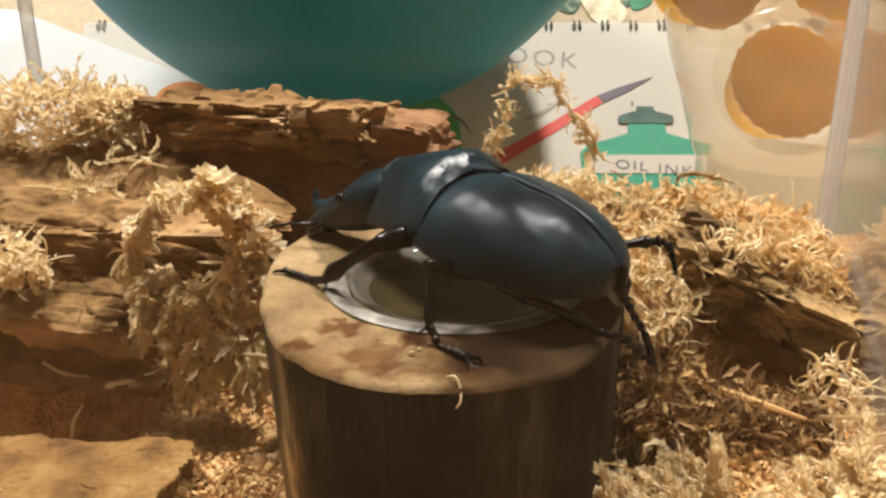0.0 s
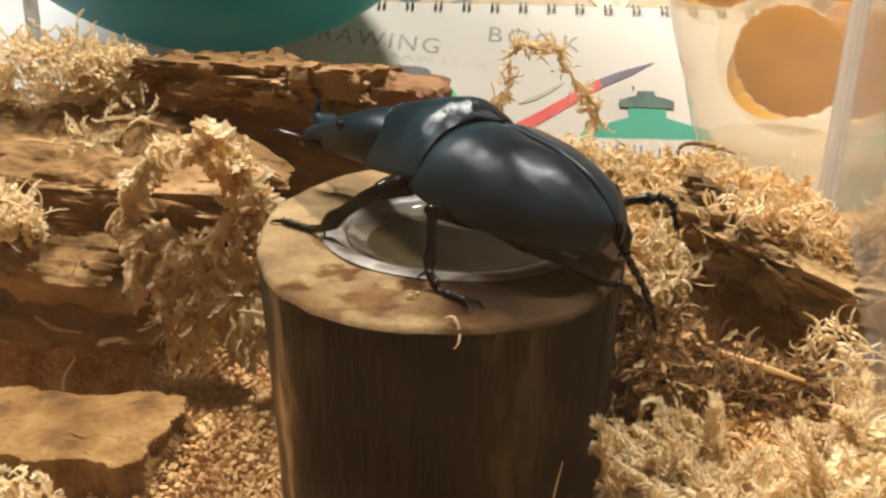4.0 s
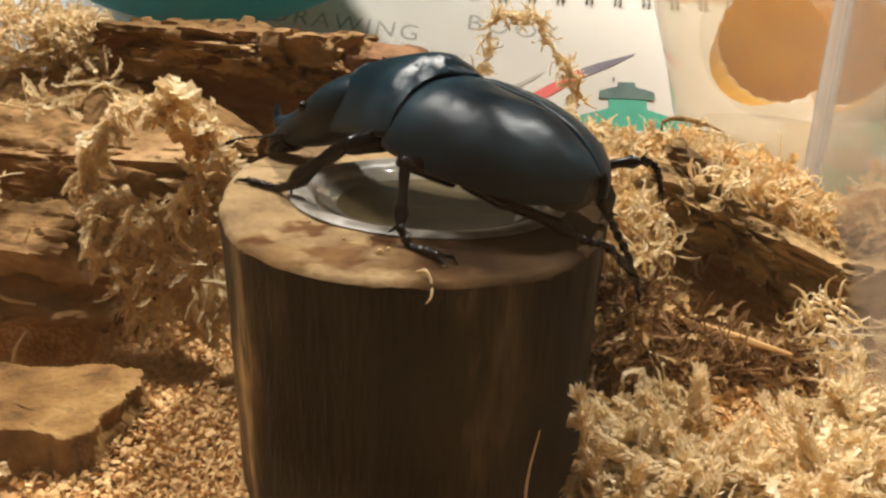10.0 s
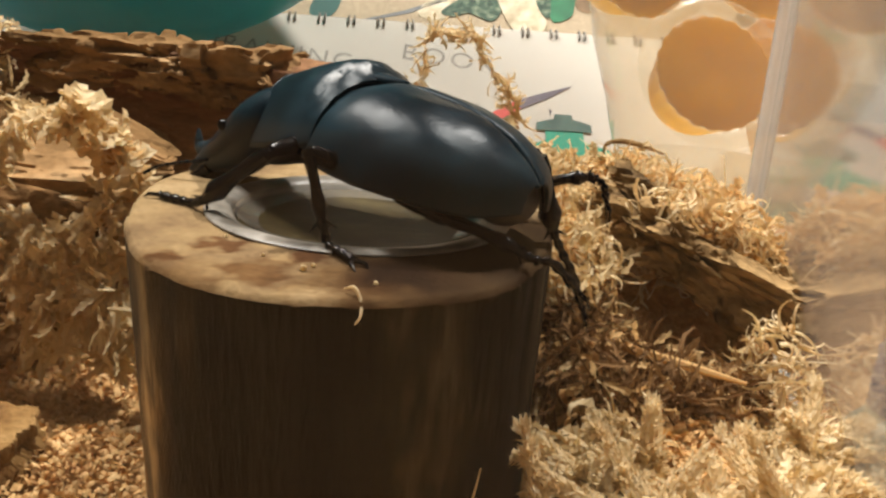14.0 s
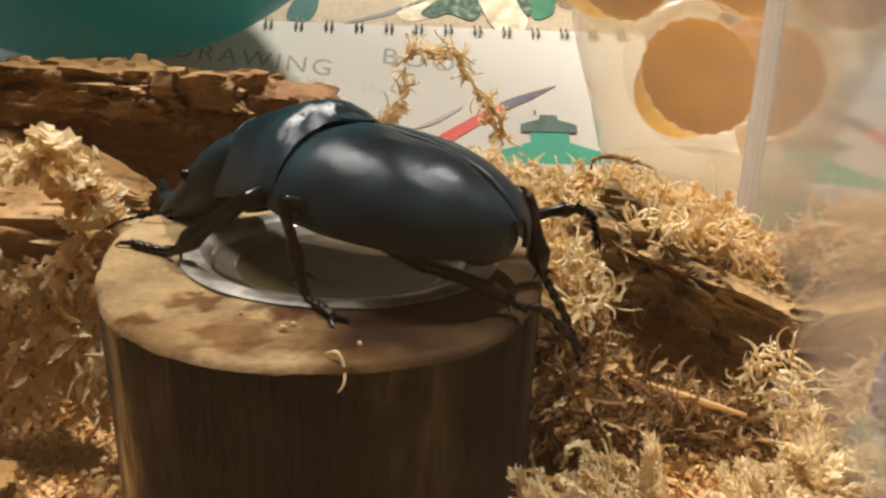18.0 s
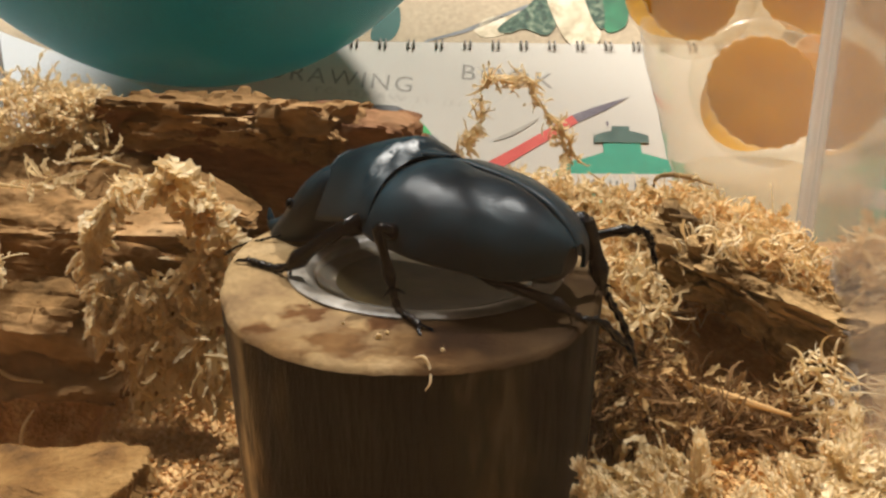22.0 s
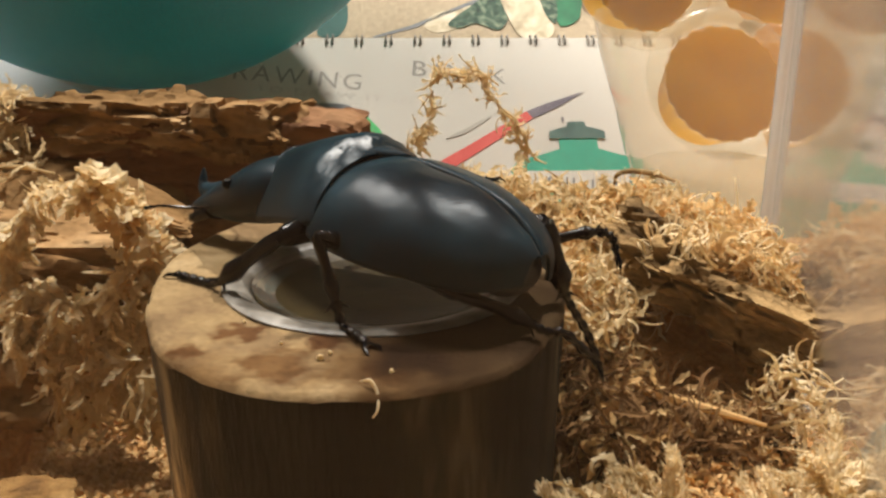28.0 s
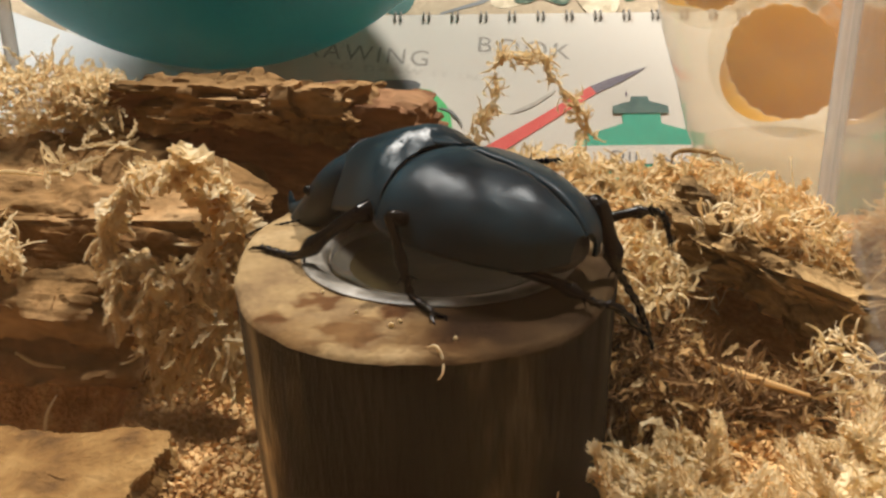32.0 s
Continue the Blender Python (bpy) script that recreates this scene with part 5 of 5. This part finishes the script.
        bm.faces.new((lo[i], lo[j], hi[j], hi[i]))
    return part(name, bm, material, parent, label, smooth=False)


def lettering(name, words, height, x, y, material, parent, stretch=1.0, spacing=1.0, lift=0.00006):
    cu = bpy.data.curves.new(name, "FONT")
    cu.body, cu.size, cu.extrude, cu.space_character = words, height / 0.69, 0.00002, spacing
    tmp = new("tmp_text", cu)
    bpy.context.view_layer.update()
    me = bpy.data.meshes.new_from_object(tmp.evaluated_get(bpy.context.evaluated_depsgraph_get()))
    bpy.data.objects.remove(tmp)
    me.materials.clear()
    me.materials.append(material)
    me.name = name
    ob = new(name, me)
    ob.parent = parent
    ob.matrix_basis = Matrix.Translation((x, y, lift)) @ Matrix(((stretch, 0.24, 0, 0), (0, 1, 0, 0), (0, 0, 1, 0), (0, 0, 0, 1)))
    return ob


def circle(cx, cy, rx, ry, a0=0, a1=360, n=32):
    return [(cx + rx * math.cos(radians(a0 + (a1 - a0) * i / n)), cy + ry * math.sin(radians(a0 + (a1 - a0) * i / n))) for i in range(n + (a1 - a0 < 360))]


def closed(points, steps=6):
    """A smooth closed outline through the given corners."""
    n = len(points)
    out = []
    for i in range(n):
        a, b, c, d = (Vector(points[(i + k) % n]) for k in (-1, 0, 1, 2))
        for q in range(steps):
            t = q / steps
            out.append(tuple(0.5 * (2 * b + (c - a) * t + (2 * a - 5 * b + 4 * c - d) * t * t + (3 * b - a - 3 * c + d) * t ** 3)))
    return out


def build_book():
    book = thing("drawing_book", "spiral-bound drawing book with a printed cream cover, leaning", "book", BOOK)
    block("cover", (-0.205, -0.163, -0.002), (0.205, 0.040, 0.0), PAPER, book)
    block("pages", (-0.203, -0.161, -0.012), (0.203, 0.038, -0.002), PAPER, book)
    for i in range(26):
        bm = bmesh.new()
        x = -0.197 + 0.0158 * i
        for dx in (0, 0.003):
            tube(bm, spline([(x + dx, 0.0350, 0.0004), (x + dx, 0.0360, 0.0016), (x + dx, 0.0395, 0.0018), (x + dx, 0.0415, 0.0), (x + dx, 0.041, -0.006)], 4), [0.0005] * 17, 6)
        part("wire_ring", bm, WIRE, book)
    lettering("title", "DRAWING", 0.0100, -0.086, 0.0145, PRINT_TITLE, book, 1.04, 1.2)
    lettering("title", "BOOK", 0.0100, 0.0205, 0.0145, PRINT_TITLE, book, 1.10, 1.25)
    lettering("line_of_print", "TO DRAW IT IN", 0.0036, -0.060, 0.0050, PRINT_FAINT, book, 1.75, 1.3)
    flat_shape("red_pen", [(0.0838, -0.0140), (0.0808, -0.0094), (0.050, -0.0300), (-0.001, -0.0620), (0.004, -0.0695), (0.060, -0.0305)], PRINT_RED, book)
    flat_shape("pen_nib", [(0.0840, -0.0140), (0.0810, -0.0094), (0.092, -0.0044), (0.1125, 0.0030), (0.099, -0.0060)], PRINT_PURPLE, book)
    flat_shape("ink_stroke", closed([(0.038, -0.026), (0.052, -0.018), (0.062, -0.0115), (0.060, -0.0145), (0.048, -0.023)]), PRINT_FAINT, book)
    flat_shape("fleck", closed([(0.0990, -0.0132), (0.1002, -0.0140), (0.0994, -0.0168)], 3), PRINT_PURPLE, book)
    c = 0.106
    flat_shape("ink_bottle", [(c - 0.010, -0.033), (c - 0.010, -0.0265), (c + 0.010, -0.0265), (c + 0.010, -0.033), (c + 0.020, -0.0365), (c + 0.032, -0.040), (c + 0.036, -0.045),
                              (c + 0.036, -0.085), (c - 0.036, -0.085), (c - 0.036, -0.045), (c - 0.032, -0.040), (c - 0.020, -0.0365)], PRINT_TEAL, book)
    flat_shape("ink_cap", [(c - 0.0145, -0.0270), (c + 0.0145, -0.0270), (c + 0.0145, -0.0225), (c + 0.009, -0.0205), (c + 0.005, -0.0195), (c + 0.0045, -0.0165), (c - 0.0045, -0.0165), (c - 0.005, -0.0195), (c - 0.009, -0.0205), (c - 0.0145, -0.0225)], PRINT_DARK, book, 0.0007)
    flat_shape("ink_label", [(c - 0.034, -0.0575), (c + 0.036, -0.0575), (c + 0.036, -0.0465), (c - 0.034, -0.0465)], PAPER, book, 0.0007)
    lettering("label_print", "OIL INK", 0.0052, c - 0.019, -0.0545, PRINT_GREY, book, 1.3, 1.2, 0.0011)
    flat_shape("green_bottle", closed([(-0.052, -0.060), (-0.050, -0.028), (-0.040, -0.016), (-0.030, -0.0112), (-0.0070, -0.0100), (0.0010, -0.0160), (0.0060, -0.0244), (0.0075, -0.040), (0.006, -0.060)], 5), PRINT_GREEN, book)
    flat_shape("green_bottle_cap", closed([(-0.0355, -0.0066), (-0.0301, -0.0042), (-0.0147, -0.0045), (-0.0092, -0.0074), (-0.0131, -0.0106), (-0.0331, -0.0109)]), PRINT_GREY, book, 0.0007)
    flat_shape("ink_swoosh", closed([(0.0000, -0.0225), (0.0068, -0.0238), (0.0120, -0.0309), (0.0127, -0.0345), (0.0112, -0.0310), (0.0060, -0.0252)]), PRINT_GREY, book, 0.0007)
    flat_shape("orange_disc", circle(-0.1415, -0.0180, 0.0178, 0.0165), PRINT_ORANGE, book, 0.0024)
    flat_shape("print_ring", circle(-0.1235, -0.0140, 0.0035, 0.0050), PRINT_DARK, book, 0.0028)
    bm = bmesh.new()
    box(bm, (-0.15, 0.02, -0.19), (0.15, 0.03, -0.0125))
    part("rest_board", bm, BEIGE, book, "plain prop behind the book", smooth=False)
    sheet = thing("paper_sheet", "plain white sheet of paper beside the book", "paper", BOOK)
    flat_shape("page", [(-0.40, -0.163), (-0.40, 0.058), (-0.245, 0.0475), (-0.149, 0.0055), (-0.100, -0.016), (-0.100, -0.163)], SHEET, sheet, 0.0012, 0.0008)


def build_ball():
    ball = thing("balloon", "large round teal rubber balloon behind the tank", "balloon", pose(-0.100, 0.452, 0.232))
    bm = bmesh.new()
    bmesh.ops.create_uvsphere(bm, u_segments=96, v_segments=64, radius=1)
    for v in bm.verts:
        v.co = Vector((v.co.x * 0.158, v.co.y * 0.105, v.co.z * (0.187 if v.co.z < 0 else 0.095)))
    part("skin", bm, TEAL, ball)
    return ball


def build_picture():
    pic = thing("picture_sheet", "tan sheet printed with green and white drawing above the book", "print", BOOK)
    block("sheet", (-0.33, 0.030, -0.016), (0.30, 0.33, -0.0135), BEIGE, pic)
    L = -0.0134
    flat_shape("grey_line", [(0.0012, 0.0525), (0.0235, 0.0608), (0.0627, 0.0812), (0.0634, 0.0788), (0.0251, 0.0586), (0.0015, 0.0510)], PRINT_GREY, pic, L)
    flat_shape("fur_patch", closed([(0.0303, 0.0606), (0.0376, 0.0695), (0.0517, 0.0729), (0.0662, 0.0809), (0.0736, 0.0950), (0.0640, 0.0718), (0.0509, 0.0594), (0.037, 0.0551)]), PRINT_FUR, pic, L)
    flat_shape("leaf_patch", closed([(0.0442, 0.0620), (0.0607, 0.0775), (0.0736, 0.0900), (0.0796, 0.0707), (0.0733, 0.0572), (0.0598, 0.0618), (0.0509, 0.0584)]), PRINT_LEAF, pic, L + 0.0003)
    flat_shape("fur_patch", closed([(0.0745, 0.0920), (0.0932, 0.0920), (0.1005, 0.0684), (0.1047, 0.0583), (0.0995, 0.0495), (0.0866, 0.0506), (0.0791, 0.0650)]), PRINT_FUR, pic, L + 0.0006)
    flat_shape("leaf_patch", closed([(0.0932, 0.0900), (0.1060, 0.0900), (0.1080, 0.0720), (0.1055, 0.0620), (0.1000, 0.0700)]), PRINT_LEAF, pic, L + 0.0004)
    flat_shape("green_patch", closed([(0.1040, 0.0900), (0.1228, 0.0900), (0.1215, 0.0700), (0.1175, 0.0628), (0.1085, 0.0600), (0.1060, 0.0718)]), PRINT_BOX, pic, L + 0.0003)
    flat_shape("brown_patch", closed([(0.1237, 0.0846), (0.1372, 0.0846), (0.1344, 0.0696), (0.1241, 0.0710)]), PRINT_BROWN, pic, L)
    flat_shape("dull_patch", closed([(-0.0300, 0.0541), (-0.0260, 0.0680), (-0.0150, 0.0780), (-0.0128, 0.0690), (-0.0143, 0.0590), (-0.0198, 0.0519)]), DULL_TEAL, pic, L)
    flat_shape("grey_mark", closed([(-0.060, 0.075), (-0.040, 0.075), (-0.044, 0.060), (-0.058, 0.062)]), PRINT_FAINT, pic, L)


build_picture()
build_book()
balloon = build_ball()


def jelly_cup(m):
    c = thing("jelly_cup", "sealed orange jelly cup with a scalloped lid", "jelly cup", m, "jelly cups in the container")
    r = 0.0228
    n = 132
    scallop = lambda i: 1 + 0.018 * math.cos(22 * 2 * math.pi * i / n) + 0.010 * noise.noise(Vector((math.cos(2 * math.pi * i / n) * 4, math.sin(2 * math.pi * i / n) * 4, 1)))
    bm = bmesh.new()
    rings = []
    for rr, z in ((0.70, -0.024), (0.76, -0.021), (0.90, -0.006), (0.97, -0.0012), (0.90, -0.0004), (0.5, -0.0008)):
        rings.append([bm.verts.new((r * rr * (scallop(i) if rr > 0.85 else 1) * math.cos(2 * math.pi * i / n), r * rr * (scallop(i) if rr > 0.85 else 1) * math.sin(2 * math.pi * i / n), z)) for i in range(n)])
    for a, b in zip(rings, rings[1:]):
        for i in range(n):
            bm.faces.new((a[i], a[(i + 1) % n], b[(i + 1) % n], b[i]))
    bm.faces.new(rings[0])
    bm.faces.new(rings[-1])
    part("body", bm, JELLY, c).visible_shadow = False
    bm = bmesh.new()
    rings = []
    for rr, z in ((0.98, -0.0004), (0.985, 0.0004), (1.02, 0.0014), (1.10, 0.0016), (1.26, 0.0008), (1.28, 0.0), (1.285, -0.0012)):
        rings.append([bm.verts.new((r * rr * (scallop(i) if rr < 1.03 else 1) * math.cos(2 * math.pi * i / n), r * rr * (scallop(i) if rr < 1.03 else 1) * math.sin(2 * math.pi * i / n), z)) for i in range(n)])
    for a, b in zip(rings, rings[1:]):
        for i in range(n):
            bm.faces.new((a[i], a[(i + 1) % n], b[(i + 1) % n], b[i]))
    part("rim", bm, CUP_RIM, c, "cloudy rim with a scalloped edge").visible_shadow = False
    return c


def build_container():
    m = pose(0.1405, 0.366, 0.0)
    j = thing("plastic_container", "cloudy plastic cup holding orange jelly cups", "container", m)
    shell = part("shell", lathe([(0, 0.108), (0.030, 0.108), (0.026, 0.0005), (0.028, 0.0005), (0.0350, 0.107), (0.0375, 0.112), (0.0425, 0.130), (0.0500, 0.152), (0.0545, 0.172), (0.0620, 0.26), (0.0635, 0.261), (0.064, 0.260)], 64), CUP_CLEAR, j)
    shell.visible_shadow = False
    for x, y, z, rx, rz in ((0.1295, 0.340, 0.1445, 62, 4), (0.104, 0.360, 0.1830, 76, 16), (0.152, 0.360, 0.1860, 78, -14), (0.166, 0.356, 0.1480, 88, -30), (0.128, 0.350, 0.2380, 70, 4)):
        jelly_cup(pose(x, y, z, rx, 0, rz))


build_container()


def build_bottle():
    b = thing("small_bottle", "teal bottle with a blue cap beside the tank", "bottle", pose(0.150, 0.225, 0))
    part("body", lathe([(0, 0.0005), (0.016, 0.0005), (0.0165, 0.003), (0.0165, 0.052), (0.013, 0.062), (0.0075, 0.068), (0, 0.068)], 40), BOTTLE_TEAL, b)
    part("cap", lathe([(0, 0.068), (0.009, 0.068), (0.009, 0.084), (0.006, 0.090), (0.003, 0.104), (0, 0.104)], 32), BLUE, b)


build_bottle()


def bring(p0, p1, q0, q1):
    """The move that takes the line p0-p1 onto q0-q1."""
    p0, p1, q0, q1 = map(Vector, (p0, p1, q0, q1))
    return Matrix.Translation(q0) @ (p1 - p0).rotation_difference(q1 - q0).to_matrix().to_4x4() @ Matrix.Translation(-p0)


# the middle leg before its step: thigh, shin and foot
STEP = {"leg": bring((0.004, 0.178, 0.133), (-0.0065, 0.1700, 0.1403), (0.0075, 0.176, 0.1315), (-0.0018, 0.1680, 0.1370)),
        "tibia": bring((-0.0065, 0.1700, 0.1403), (-0.0035, 0.1690, STOP + 0.0048), (-0.0018, 0.1680, 0.1370), (-0.0022, 0.1612, STOP + 0.0036)),
        "tarsus": bring((-0.0035, 0.1690, STOP + 0.0048), (0.0020, 0.1597, STOP + 0.0008), (-0.0022, 0.1612, STOP + 0.0036), (0.0060, 0.1517, STOP + 0.0008))}


def motions():
    roll = [(0.0, -0.055, 0.2955), (2.6, -0.051, 0.2960), (3.0, -0.050, 0.2970), (3.3, -0.062, 0.3000), (3.6, -0.087, 0.3050), (3.8, -0.107, 0.3100), (4.1, -0.115, 0.3140), (4.6, -0.117, 0.3160), (6.5, -0.110, 0.3160), (22.0, -0.108, 0.3165), (32.0, -0.103, 0.3150)]
    walk(balloon, [(t, pose(x, 0.450, z)) for t, x, z in roll])
    # the body rocks over its planted feet: place, roll, tilt, heading
    body = [(0.0, 0.0065, 0.1927, 0.1337, 5.2, -7.2, 138.8), (2.8, 0.0063, 0.1927, 0.1338, 5.2, -7.4, 138.6), (4.0, 0.0058, 0.1923, 0.1344, 5.8, -10.0, 137.0), (6.5, 0.0056, 0.1920, 0.1345, 5.8, -9.9, 139.0),
            (9.2, 0.0055, 0.1918, 0.1346, 5.7, -9.7, 140.4), (11.2, 0.0050, 0.1922, 0.1330, 4.8, -6.9, 138.4), (12.8, 0.0050, 0.1923, 0.1333, 4.6, -7.2, 138.4), (14.2, 0.0047, 0.1923, 0.1335, 4.6, -7.2, 138.4),
            (16.5, 0.0033, 0.1917, 0.1332, 5.2, -4.6, 138.6), (20.0, 0.0028, 0.1922, 0.1330, 4.8, -5.2, 139.0), (24.8, 0.0023, 0.1925, 0.1329, 3.8, -6.2, 139.4), (25.4, 0.0032, 0.1908, 0.1326, 6.2, -9.8, 139.0),
            (27.5, 0.0034, 0.1915, 0.1335, 7.2, -7.6, 138.2), (28.2, 0.0034, 0.1918, 0.1334, 7.0, -6.6, 138.0), (29.0, 0.0030, 0.1920, 0.1326, 5.0, -5.0, 137.4), (32.0, 0.0028, 0.1920, 0.1322, 4.2, -4.9, 136.6)]
    poses = [(row[0], pose(*row[1:])) for row in body]
    walk(beetle, poses)
    nod = [(0.0, 25), (2.4, 25), (3.4, 15), (4.0, 11), (6.5, 15), (8.5, 23), (9.6, 26), (10.6, 28), (12.0, 28), (14.5, 30), (16.5, 29), (20.0, 32), (24.6, 34), (25.0, 30), (25.4, 13), (27.5, 15), (28.1, 18), (28.9, 27), (32.0, 31)]
    walk(beetle_head, [(t, pose(*HEAD_AT, 0, a, 0)) for t, a in nod])
    for key, ob in beetle_legs.items():
        rest = ob.matrix_basis.copy()
        rows = []
        for t, m in poses:
            shift = Matrix.Identity(4)
            if key == "RF":
                if t < 25.2:
                    shift = Matrix.Translation((0, 0, -0.013))
                elif t < 27:
                    shift = Matrix.Translation((-0.0215, 0.001, 0.0105))
            if key == "LM" and t < 12.9:
                shift = STEP["leg"]
            rows.append((t, m.inverted() @ shift @ BEETLE @ rest))
        walk(ob, rows)
        if key == "LM":
            # shin and foot swing on the thigh
            stand = BEETLE @ rest
            for piece in ob.children:
                kind = "tibia" if piece.name.startswith("tibia") else "tarsus"
                early = (STEP["leg"] @ stand).inverted() @ STEP[kind] @ stand
                walk(piece, [(0.0, early), (12.8, early), (14.2, Matrix.Identity(4)), (32.0, Matrix.Identity(4))])


motions()
